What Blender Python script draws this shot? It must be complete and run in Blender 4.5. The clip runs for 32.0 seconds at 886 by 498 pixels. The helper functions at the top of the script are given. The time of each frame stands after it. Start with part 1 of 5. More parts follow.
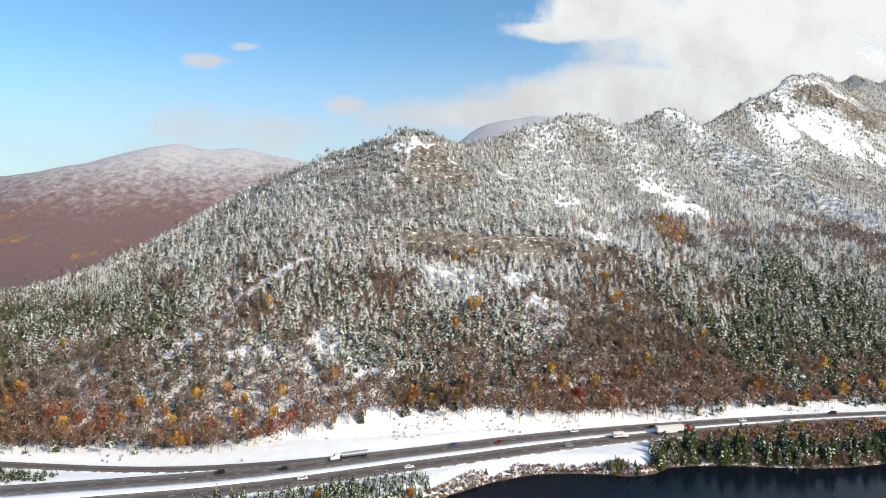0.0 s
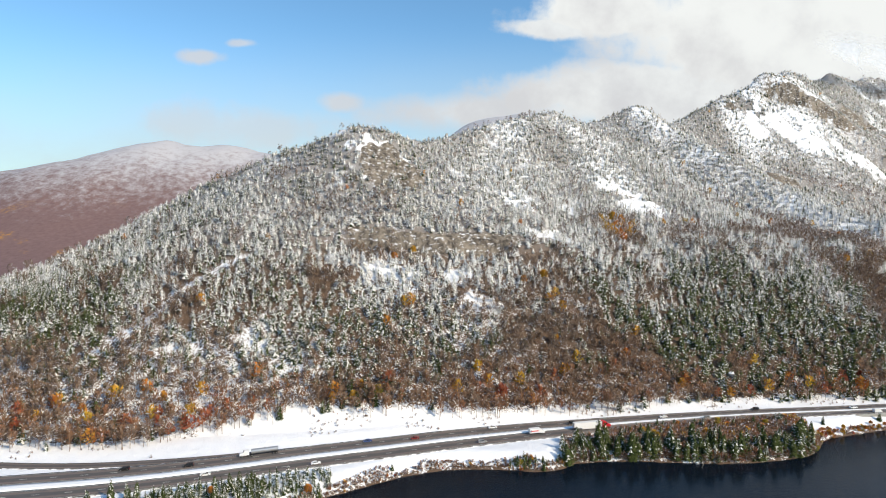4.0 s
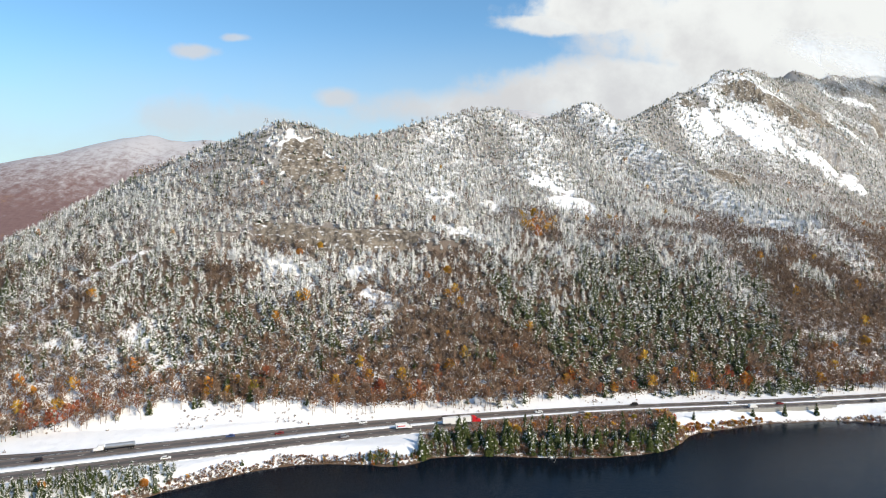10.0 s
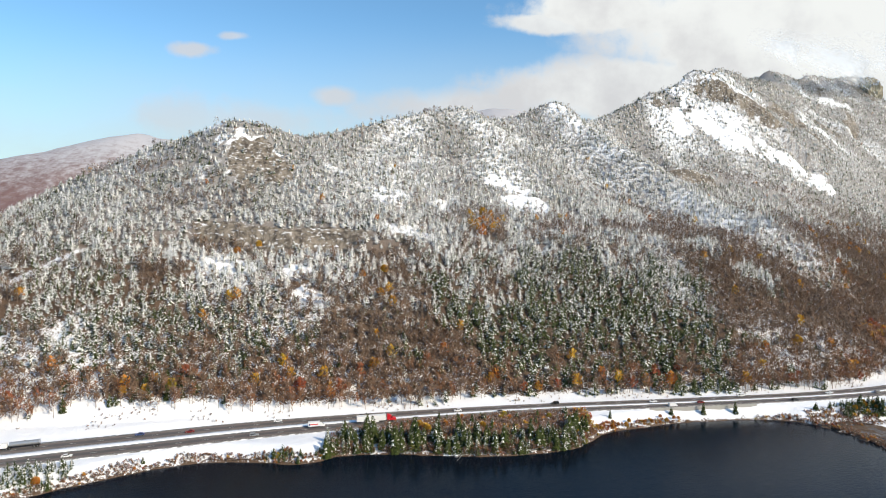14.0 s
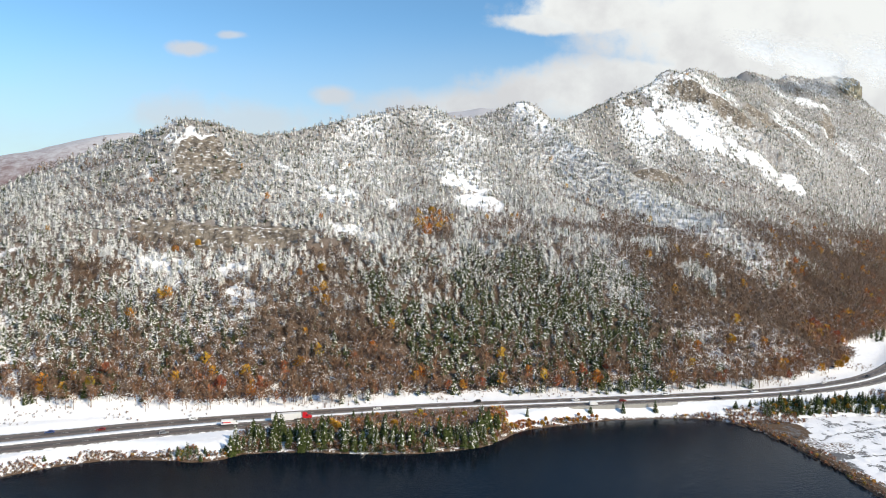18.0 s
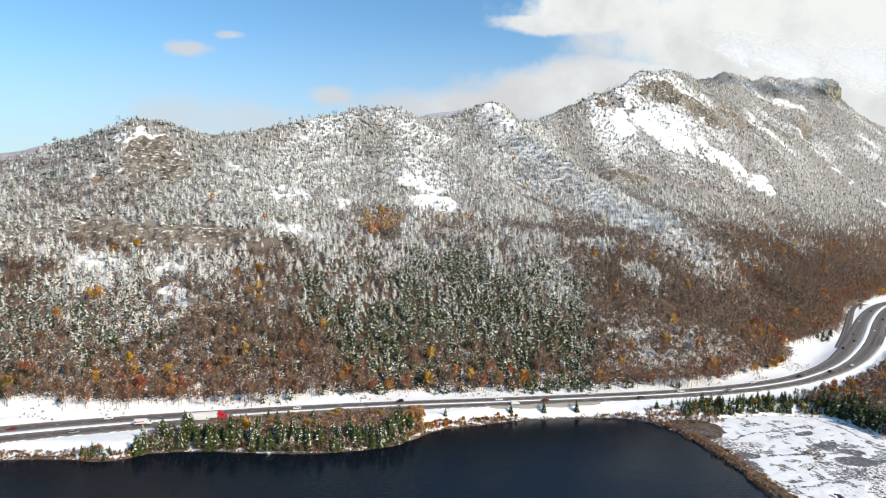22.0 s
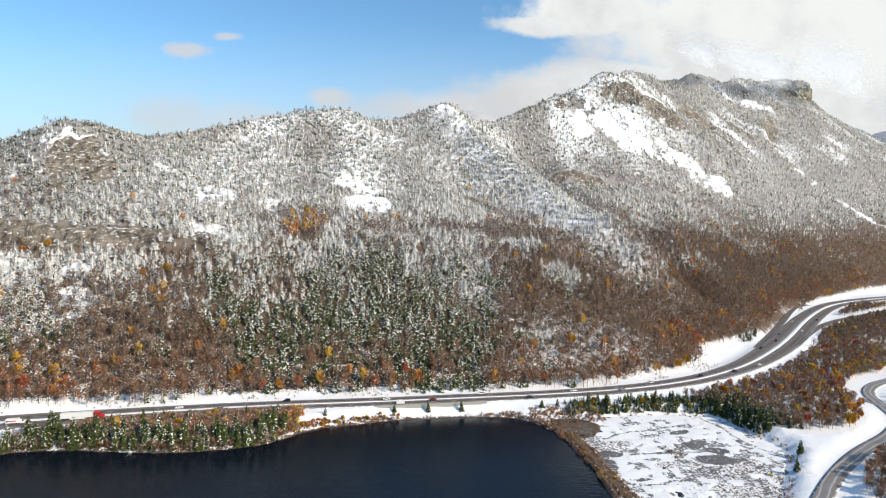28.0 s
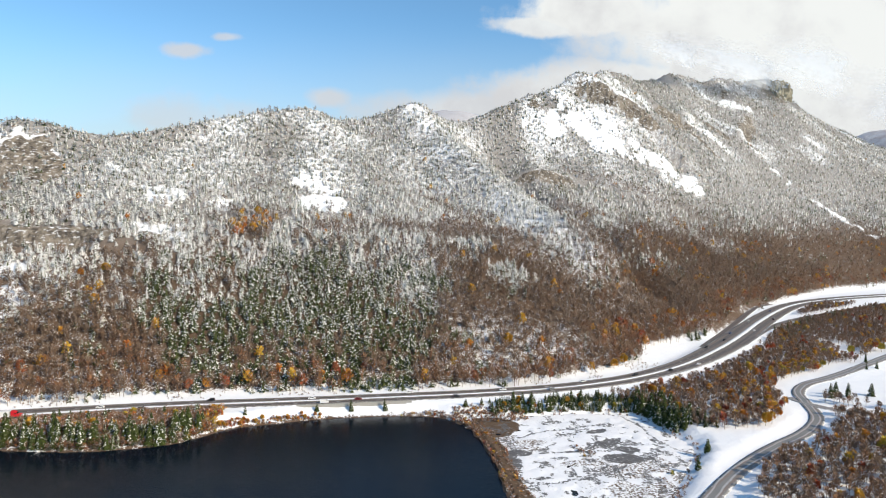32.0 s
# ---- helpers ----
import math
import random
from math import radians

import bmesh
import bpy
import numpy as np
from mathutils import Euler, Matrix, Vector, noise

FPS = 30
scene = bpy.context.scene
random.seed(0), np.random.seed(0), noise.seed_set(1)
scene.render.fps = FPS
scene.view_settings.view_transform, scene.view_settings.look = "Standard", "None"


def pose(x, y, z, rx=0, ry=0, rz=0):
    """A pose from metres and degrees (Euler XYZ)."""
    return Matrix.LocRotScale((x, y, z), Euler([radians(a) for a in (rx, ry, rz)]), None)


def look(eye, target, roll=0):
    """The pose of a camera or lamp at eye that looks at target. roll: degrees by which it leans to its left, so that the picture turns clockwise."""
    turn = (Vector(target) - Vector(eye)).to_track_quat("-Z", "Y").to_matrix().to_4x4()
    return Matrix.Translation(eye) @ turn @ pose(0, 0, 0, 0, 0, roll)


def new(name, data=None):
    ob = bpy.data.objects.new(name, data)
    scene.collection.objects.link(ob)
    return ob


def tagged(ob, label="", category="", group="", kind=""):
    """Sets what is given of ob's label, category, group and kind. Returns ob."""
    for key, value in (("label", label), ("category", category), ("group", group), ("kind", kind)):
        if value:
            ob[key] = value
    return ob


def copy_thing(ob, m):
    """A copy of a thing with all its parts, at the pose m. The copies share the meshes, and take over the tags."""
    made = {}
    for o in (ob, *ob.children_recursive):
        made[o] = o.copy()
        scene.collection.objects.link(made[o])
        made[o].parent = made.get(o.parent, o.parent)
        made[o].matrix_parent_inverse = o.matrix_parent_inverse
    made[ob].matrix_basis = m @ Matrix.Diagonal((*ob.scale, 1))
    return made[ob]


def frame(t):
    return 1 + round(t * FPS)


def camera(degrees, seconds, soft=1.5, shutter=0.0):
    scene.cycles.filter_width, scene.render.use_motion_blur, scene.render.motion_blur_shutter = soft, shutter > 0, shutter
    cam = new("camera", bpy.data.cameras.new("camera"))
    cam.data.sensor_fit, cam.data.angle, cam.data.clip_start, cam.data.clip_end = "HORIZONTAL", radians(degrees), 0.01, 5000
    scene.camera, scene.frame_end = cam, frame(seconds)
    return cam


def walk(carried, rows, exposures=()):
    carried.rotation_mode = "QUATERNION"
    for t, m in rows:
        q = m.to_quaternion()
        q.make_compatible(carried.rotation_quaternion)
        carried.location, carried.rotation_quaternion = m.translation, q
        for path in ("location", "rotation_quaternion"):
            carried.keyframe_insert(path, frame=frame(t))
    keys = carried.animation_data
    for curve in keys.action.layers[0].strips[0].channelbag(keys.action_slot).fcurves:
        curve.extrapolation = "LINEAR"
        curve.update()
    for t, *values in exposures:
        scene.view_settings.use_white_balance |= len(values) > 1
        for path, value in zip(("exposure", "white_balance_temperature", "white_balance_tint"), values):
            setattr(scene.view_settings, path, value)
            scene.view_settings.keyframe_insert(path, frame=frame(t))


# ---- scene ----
cam = camera(73.8, 32.0, soft=1.0)
METRES, EYE, TILT, LEAN, TURN = 360.0, 121.0, -3.0, 0.0, 0.0
ROWS = [
    (0.0, 0.0, 0.0, 0.0, -0.0, 0.0, 0.0),
    (0.5, 0.0134, -0.0004, -0.0001, -0.04, -0.03, 0.01),
    (1.0, 0.027, -0.0008, 0.0002, -0.09, -0.07, 0.01),
    (1.5, 0.0411, -0.0013, 0.0003, -0.14, -0.1, 0.01),
    (2.0, 0.0555, -0.0017, 0.0001, -0.2, -0.14, -0.01),
    (2.5, 0.0703, -0.0022, 0.0002, -0.25, -0.18, -0.02),
    (3.0, 0.0853, -0.0027, -0.0, -0.31, -0.2, -0.03),
    (3.5, 0.1006, -0.0031, 0.0002, -0.35, -0.24, -0.04),
    (5.5, 0.1638, -0.0052, 0.0002, -0.51, -0.36, -0.06),
    (6.0, 0.1796, -0.0056, 0.0003, -0.55, -0.41, -0.07),
    (6.5, 0.1944, -0.006, 0.0004, -0.59, -0.43, -0.08),
    (7.0, 0.2102, -0.0063, 0.0004, -0.62, -0.45, -0.1),
    (7.5, 0.2261, -0.0066, 0.0005, -0.66, -0.49, -0.11),
    (8.0, 0.2419, -0.007, 0.0005, -0.7, -0.53, -0.12),
    (8.5, 0.2577, -0.0075, 0.0007, -0.74, -0.55, -0.13),
    (9.0, 0.2734, -0.008, 0.0008, -0.78, -0.6, -0.15),
    (9.5, 0.2894, -0.0085, 0.0008, -0.82, -0.62, -0.16),
    (10.0, 0.3053, -0.009, 0.0007, -0.85, -0.65, -0.17),
    (10.5, 0.3211, -0.0095, 0.0008, -0.88, -0.67, -0.19),
    (11.0, 0.337, -0.0102, 0.0009, -0.91, -0.69, -0.2),
    (11.5, 0.3529, -0.0108, 0.0008, -0.95, -0.71, -0.21),
    (12.0, 0.3685, -0.0113, 0.001, -0.98, -0.73, -0.23),
    (12.5, 0.3843, -0.0119, 0.001, -1.01, -0.73, -0.24),
    (13.0, 0.3999, -0.0125, 0.0011, -1.04, -0.74, -0.26),
    (13.5, 0.4158, -0.013, 0.0009, -1.06, -0.74, -0.26),
    (14.0, 0.4313, -0.0134, 0.0012, -1.09, -0.75, -0.27),
    (14.5, 0.4472, -0.0142, 0.0009, -1.12, -0.75, -0.29),
    (16.5, 0.511, -0.0166, 0.0007, -1.18, -0.78, -0.33),
    (17.0, 0.5268, -0.0174, 0.0006, -1.21, -0.77, -0.34),
    (17.5, 0.5427, -0.0179, 0.0004, -1.23, -0.78, -0.35),
    (18.0, 0.5585, -0.0186, 0.0004, -1.25, -0.78, -0.36),
    (18.5, 0.5746, -0.0191, 0.0002, -1.27, -0.77, -0.36),
    (19.0, 0.5904, -0.0196, 0.0002, -1.3, -0.78, -0.37),
    (19.5, 0.6062, -0.0202, 0.0001, -1.32, -0.77, -0.39),
    (20.0, 0.6224, -0.0208, -0.0003, -1.33, -0.75, -0.39),
    (20.5, 0.6379, -0.0213, -0.0002, -1.36, -0.75, -0.4),
    (21.0, 0.6535, -0.0219, 0.0001, -1.38, -0.76, -0.43),
    (21.5, 0.6692, -0.0225, 0.0002, -1.41, -0.75, -0.42),
    (22.0, 0.6851, -0.0231, 0.0004, -1.42, -0.75, -0.42),
    (22.5, 0.7008, -0.0237, 0.0003, -1.44, -0.73, -0.42),
    (23.0, 0.7166, -0.0242, 0.0001, -1.45, -0.72, -0.43),
    (23.5, 0.7324, -0.0248, 0.0, -1.46, -0.71, -0.43),
    (24.0, 0.7481, -0.0252, 0.0, -1.46, -0.7, -0.43),
    (24.5, 0.7637, -0.0256, -0.0002, -1.48, -0.69, -0.43),
    (25.0, 0.7793, -0.0261, -0.0004, -1.5, -0.68, -0.44),
    (25.5, 0.7953, -0.0269, -0.0009, -1.5, -0.65, -0.44),
    (27.5, 0.8582, -0.0293, -0.0015, -1.54, -0.6, -0.41),
    (28.0, 0.8741, -0.0298, -0.0017, -1.54, -0.59, -0.4),
    (28.5, 0.8899, -0.0302, -0.0017, -1.55, -0.59, -0.4),
    (29.0, 0.9054, -0.0306, -0.0016, -1.56, -0.59, -0.4),
    (29.5, 0.9213, -0.031, -0.002, -1.57, -0.57, -0.39),
    (30.0, 0.9369, -0.0314, -0.0021, -1.58, -0.58, -0.38),
    (30.5, 0.9526, -0.0317, -0.0023, -1.58, -0.58, -0.37),
    (31.0, 0.9679, -0.032, -0.0022, -1.61, -0.59, -0.4),
    (31.5, 0.9838, -0.0325, -0.0028, -1.62, -0.57, -0.37),
    (32.0, 0.9994, -0.0331, -0.0028, -1.65, -0.56, -0.37),
]
walk(cam, [(t, pose(0, 0, EYE, TILT, LEAN, TURN) @ pose(METRES * x, METRES * y, METRES * z, 90 + pitch, roll, yaw)) for t, x, y, z, yaw, pitch, roll in ROWS],
     [(0.0, 0.0, 7900, 10), (32.0, 0.0, 7900, 10)])


# ---------------------------------------------------------------- sky, sun
SUN_WAY = Vector((0.66, -0.50, 0.56)).normalized()


def node(tree, kind, ins=None):
    n = tree.nodes.new(kind)
    for k, v in (ins or {}).items():
        if isinstance(v, bpy.types.NodeSocket):
            tree.links.new(v, n.inputs[k])
        else:
            n.inputs[k].default_value = v
    return n


def calc(tree, op, a, b=0.0, c=0.0, clamp=False):
    n = node(tree, "ShaderNodeMath", {0: a, 1: b, 2: c})
    n.operation, n.use_clamp = op, clamp
    return n.outputs[0]


def rise(tree, v, low, high):
    """0 below low, 1 above high, smooth between (or falling, where low is above high)."""
    n = node(tree, "ShaderNodeMapRange", {0: v, 1: low, 2: high})
    n.interpolation_type = "SMOOTHSTEP"
    return n.outputs[0]


def mixed(tree, f, a, b):
    n = node(tree, "ShaderNodeMix")
    n.data_type = "RGBA"
    for k, v in ((0, f), (6, a), (7, b)):
        if isinstance(v, bpy.types.NodeSocket):
            tree.links.new(v, n.inputs[k])
        else:
            n.inputs[k].default_value = v if k == 0 else (*v, 1)
    return n.outputs[2]


def noisy(tree, where, scale, detail=4, rough=0.55):
    return node(tree, "ShaderNodeTexNoise", {"Vector": where, "Scale": scale, "Detail": detail, "Roughness": rough}).outputs[0]


world = bpy.data.worlds.new("sky")
scene.world = world
world.use_nodes = True
wt = world.node_tree
wt.nodes.clear()
sky = node(wt, "ShaderNodeTexSky")
sky.sky_type, sky.sun_disc = "NISHITA", False
sky.sun_elevation, sky.sun_rotation = math.asin(SUN_WAY.z), math.atan2(SUN_WAY.x, SUN_WAY.y)
sky.air_density, sky.dust_density, sky.ozone_density, sky.altitude = 1.0, 0.6, 2.5, 600
way = node(wt, "ShaderNodeTexCoord").outputs["Generated"]
xyz = node(wt, "ShaderNodeSeparateXYZ", {0: way}).outputs
ahead = calc(wt, "MAXIMUM", xyz[1], 0.03)
cu, cv = calc(wt, "DIVIDE", xyz[0], ahead), calc(wt, "DIVIDE", xyz[2], ahead)
flat = node(wt, "ShaderNodeCombineXYZ", {0: cu, 1: cv}).outputs[0]
billow = calc(wt, "SUBTRACT", noisy(wt, flat, 9.0, 8, 0.58), 0.5)
wisp = calc(wt, "SUBTRACT", noisy(wt, node(wt, "ShaderNodeCombineXYZ", {0: calc(wt, "MULTIPLY", cu, 0.5), 1: cv, 2: 3.0}).outputs[0], 5.0, 5, 0.6), 0.5)
cover = None
# clouds: where they stand (right, up), half sizes, how ragged, how dense
for px, pz, rx, rz, ragged, dense in [(0.62, 0.32, 0.40, 0.17, 1.1, 1.0), (0.27, 0.338, 0.15, 0.050, 1.5, 1.0), (0.20, 0.312, 0.10, 0.022, 1.8, 0.95), (0.38, 0.20, 0.32, 0.07, 1.3, 0.97), (0.25, 0.178, 0.22, 0.045, 1.5, 0.92), (0.10, 0.172, 0.26, 0.040, 1.5, 0.93), (-0.165, 0.188, 0.045, 0.020, 2.0, 0.8),
                                      (-0.33, 0.15, 0.20, 0.045, 2.4, 0.5), (-0.40, 0.262, 0.045, 0.014, 2.6, 0.8), (-0.33, 0.285, 0.028, 0.008, 2.6, 0.7), (0.86, 0.20, 0.36, 0.13, 1.0, 1.0), (1.3, 0.3, 0.6, 0.3, 1.0, 1.0)]:
    d = calc(wt, "SQRT", calc(wt, "ADD", calc(wt, "POWER", calc(wt, "DIVIDE", calc(wt, "SUBTRACT", cu, px), rx), 2.0), calc(wt, "POWER", calc(wt, "DIVIDE", calc(wt, "SUBTRACT", cv, pz), rz), 2.0)))
    d = calc(wt, "ADD", d, calc(wt, "MULTIPLY", billow, ragged))
    m = calc(wt, "MULTIPLY", rise(wt, d, 1.1, 0.66 if dense > 0.93 else 0.3), dense)
    cover = m if cover is None else calc(wt, "MAXIMUM", cover, m)
low_veil = calc(wt, "MULTIPLY", rise(wt, cv, 0.33, 0.02), calc(wt, "ADD", 0.86, calc(wt, "MULTIPLY", wisp, 0.8)), clamp=True)
cover = calc(wt, "MULTIPLY", cover, rise(wt, xyz[1], 0.03, 0.12))
thick = calc(wt, "ADD", calc(wt, "MULTIPLY", billow, 1.7), calc(wt, "ADD", calc(wt, "MULTIPLY", cu, 0.50), calc(wt, "MULTIPLY", cv, 1.7)))
cloud = mixed(wt, rise(wt, thick, 0.14, 0.98), (0.66, 0.74, 0.89), (0.875, 1.0, 1.16))
tint = node(wt, "ShaderNodeVectorMath", {0: sky.outputs[0], 1: (0.60, 1.0, 1.22)})
tint.operation = "MULTIPLY"
air = node(wt, "ShaderNodeBackground", {0: tint.outputs[0], 1: 0.175}).outputs[0]
puff = node(wt, "ShaderNodeBackground", {0: cloud, 1: 0.93}).outputs[0]
pale = node(wt, "ShaderNodeBackground", {0: (0.70, 0.84, 0.98, 1), 1: 0.78}).outputs[0]
air = node(wt, "ShaderNodeMixShader", {0: low_veil, 1: air, 2: pale}).outputs[0]
both = node(wt, "ShaderNodeMixShader", {0: cover, 1: air, 2: puff}).outputs[0]
node(wt, "ShaderNodeOutputWorld", {0: both})

sun = new("sun", bpy.data.lights.new("sun", "SUN"))
sun.data.energy, sun.data.angle, sun.data.color = 4.3, radians(0.53), (1.0, 0.925, 0.80)
sun.matrix_world = look(SUN_WAY * 1000, (0, 0, 0))


# ---------------------------------------------------------------- materials
def material(name, rough=0.8, metal=0.0, spec=0.3):
    m = bpy.data.materials.new(name)
    m.use_nodes = True
    t = m.node_tree
    t.nodes.clear()
    b = node(t, "ShaderNodeBsdfPrincipled", {"Roughness": rough, "Metallic": metal, "Specular IOR Level": spec})
    node(t, "ShaderNodeOutputMaterial", {0: b.outputs[0]})
    return m, t, b


def put(t, b, color, key="Base Color"):
    t.links.new(color, b.inputs[key])


def relief(t, b, h, strength, distance):
    n = node(t, "ShaderNodeBump", {"Height": h, "Strength": strength, "Distance": distance})
    t.links.new(n.outputs[0], b.inputs["Normal"])


def attr(t, name):
    n = node(t, "ShaderNodeAttribute")
    n.attribute_name = name
    return n.outputs["Fac"]


def spot(t):
    return node(t, "ShaderNodeNewGeometry").outputs["Position"]


def plain(name, color, rough=0.7, metal=0.0, vary=0.25, size=1.0, spec=0.3):
    """A surface of one colour with soft stains at two scales."""
    m, t, b = material(name, rough, metal, spec)
    where = node(t, "ShaderNodeTexCoord").outputs["Object"]
    f = calc(t, "ADD", calc(t, "MULTIPLY", noisy(t, where, 1.3 / size), 0.6), calc(t, "MULTIPLY", noisy(t, where, 9 / size), 0.4))
    put(t, b, mixed(t, f, tuple(c * (1 - vary) for c in color), tuple(min(1, c * (1 + vary)) for c in color)))
    return m


def ground_material():
    m, t, b = material("ground", 0.85, 0, 0.2)
    where = spot(t)
    fine, mid, wide = noisy(t, where, 0.9, 5, 0.65), noisy(t, where, 0.16, 5, 0.6), noisy(t, where, 0.02, 4)
    snow = mixed(t, mid, (0.80, 0.82, 0.86), (0.90, 0.91, 0.93))
    litter = mixed(t, fine, (0.055, 0.036, 0.026), (0.19, 0.124, 0.085))
    up = node(t, "ShaderNodeSeparateXYZ", {0: where}).outputs[2]
    # rimed scrub on the heights
    litter = mixed(t, rise(t, up, 72.0, 135.0), litter, mixed(t, fine, (0.13, 0.118, 0.11), (0.42, 0.40, 0.385)))
    streak = noisy(t, node(t, "ShaderNodeMapping", {0: where, 3: (0.16, 0.16, 0.03)}).outputs[0], 1.0, 5, 0.65)
    stone = mixed(t, rise(t, calc(t, "ADD", calc(t, "MULTIPLY", streak, 0.6), calc(t, "MULTIPLY", noisy(t, where, 0.35, 6, 0.7), 0.4)), 0.36, 0.64), (0.040, 0.033, 0.029), (0.29, 0.245, 0.195))
    bare = calc(t, "ADD", attr(t, "litter"), calc(t, "MULTIPLY", calc(t, "SUBTRACT", calc(t, "ADD", calc(t, "MULTIPLY", fine, 0.68), calc(t, "MULTIPLY", mid, 0.32)), 0.5), 2.4))
    color = mixed(t, rise(t, bare, 0.42, 0.6), snow, litter)
    rock = calc(t, "ADD", attr(t, "rock"), calc(t, "ADD", calc(t, "MULTIPLY", calc(t, "SUBTRACT", mid, 0.5), 1.1), calc(t, "MULTIPLY", calc(t, "SUBTRACT", noisy(t, where, 0.03, 4, 0.6), 0.5), 1.5)))
    ledge = calc(t, "ADD", calc(t, "MULTIPLY", noisy(t, node(t, "ShaderNodeMapping", {0: where, 3: (0.24, 0.24, 0.50)}).outputs[0], 1.0, 6, 0.72), 1.0), 0.0)
    stone = mixed(t, rise(t, ledge, 0.56, 0.64), stone, snow)
    color = mixed(t, rise(t, rock, 0.45, 0.6), color, stone)
    # far woods: leafless slopes below, rime above
    far = mixed(t, noisy(t, where, 0.05, 6, 0.7), (0.10, 0.062, 0.062), (0.26, 0.165, 0.16))
    height_m = node(t, "ShaderNodeSeparateXYZ", {0: where}).outputs[2]
    rime = calc(t, "ADD", calc(t, "MULTIPLY", height_m, 0.0013), calc(t, "SUBTRACT", calc(t, "ADD", calc(t, "MULTIPLY", wide, 0.4), calc(t, "MULTIPLY", noisy(t, where, 0.03, 6, 0.75), 0.9)), 0.65))
    far = mixed(t, calc(t, "MULTIPLY", rise(t, rime, 0.16, 0.70), 0.85), far, (0.52, 0.52, 0.55))
    gold = calc(t, "MULTIPLY", rise(t, noisy(t, where, 0.006, 3), 0.56, 0.66), rise(t, noisy(t, where, 0.06, 4, 0.7), 0.45, 0.6))
    far = mixed(t, calc(t, "MULTIPLY", gold, rise(t, height_m, 230.0, 60.0)), far, (0.40, 0.20, 0.06))
    color = mixed(t, attr(t, "far"), color, far)
    put(t, b, color)
    relief(t, b, calc(t, "ADD", mid, calc(t, "MULTIPLY", fine, 0.4)), 0.7, 1.2)
    return m


def bough_material(name, dark, light, white=(0.88, 0.87, 0.85)):
    """Evergreen boughs, each with or without its load of snow."""
    m, t, b = material(name, 0.75, 0, 0.15)
    chance = node(t, "ShaderNodeNewGeometry").outputs["Random Per Island"]
    green = mixed(t, noisy(t, spot(t), 0.35, 3), dark, light)
    green = mixed(t, chance, green, tuple(c * 0.75 for c in dark))
    green = mixed(t, calc(t, "MULTIPLY", rise(t, attr(t, "snow"), 0.5, 1.0), 0.3), green, (0.34, 0.35, 0.31))
    load = calc(t, "SUBTRACT", attr(t, "snow"), chance)
    put(t, b, mixed(t, rise(t, load, -0.05, 0.06), green, white))
    return m


def leaf_material(name):
    """Twigs and leaves, from grey bark through russet and orange to yellow."""
    m, t, b = material(name, 0.8, 0, 0.15)
    chance = node(t, "ShaderNodeNewGeometry").outputs["Random Per Island"]
    ramp = node(t, "ShaderNodeValToRGB", {0: calc(t, "ADD", attr(t, "hue"), calc(t, "MULTIPLY", calc(t, "SUBTRACT", chance, 0.5), 0.14))})
    stops = [(0.0, (0.215, 0.166, 0.132)), (0.25, (0.225, 0.138, 0.090)), (0.45, (0.32, 0.140, 0.066)), (0.62, (0.42, 0.06, 0.03)), (0.75, (0.62, 0.25, 0.045)), (0.9, (0.68, 0.42, 0.05)), (1.0, (0.36, 0.35, 0.06))]
    els = ramp.color_ramp.elements
    els[0].position, els[0].color = 0.0, (*stops[0][1], 1)
    els[1].position, els[1].color = 1.0, (*stops[-1][1], 1)
    for p, c in stops[1:-1]:
        els.new(p).color = (*c, 1)
    dice = node(t, "ShaderNodeTexWhiteNoise")
    dice.noise_dimensions = "1D"
    t.links.new(calc(t, "MULTIPLY", chance, 91.0), dice.inputs["W"])
    load = calc(t, "SUBTRACT", attr(t, "snow"), dice.outputs[0])
    put(t, b, mixed(t, rise(t, load, -0.05, 0.05), mixed(t, calc(t, "MULTIPLY", chance, 0.3), ramp.outputs[0], (0.19, 0.125, 0.09)), (0.8, 0.8, 0.82)))
    return m


def water_material():
    m, t, b = material("lake_water", 0.06, 0, 0.3)
    b.inputs["IOR"].default_value = 1.33
    where = spot(t)
    put(t, b, mixed(t, noisy(t, where, 0.01, 3), (0.003, 0.006, 0.010), (0.006, 0.011, 0.019)))
    ripples = noisy(t, node(t, "ShaderNodeMapping", {0: where, 2: (0, 0, 0.5), 3: (0.5, 1.1, 1)}).outputs[0], 0.8, 4, 0.6)
    relief(t, b, ripples, 0.3, 0.3)
    return m


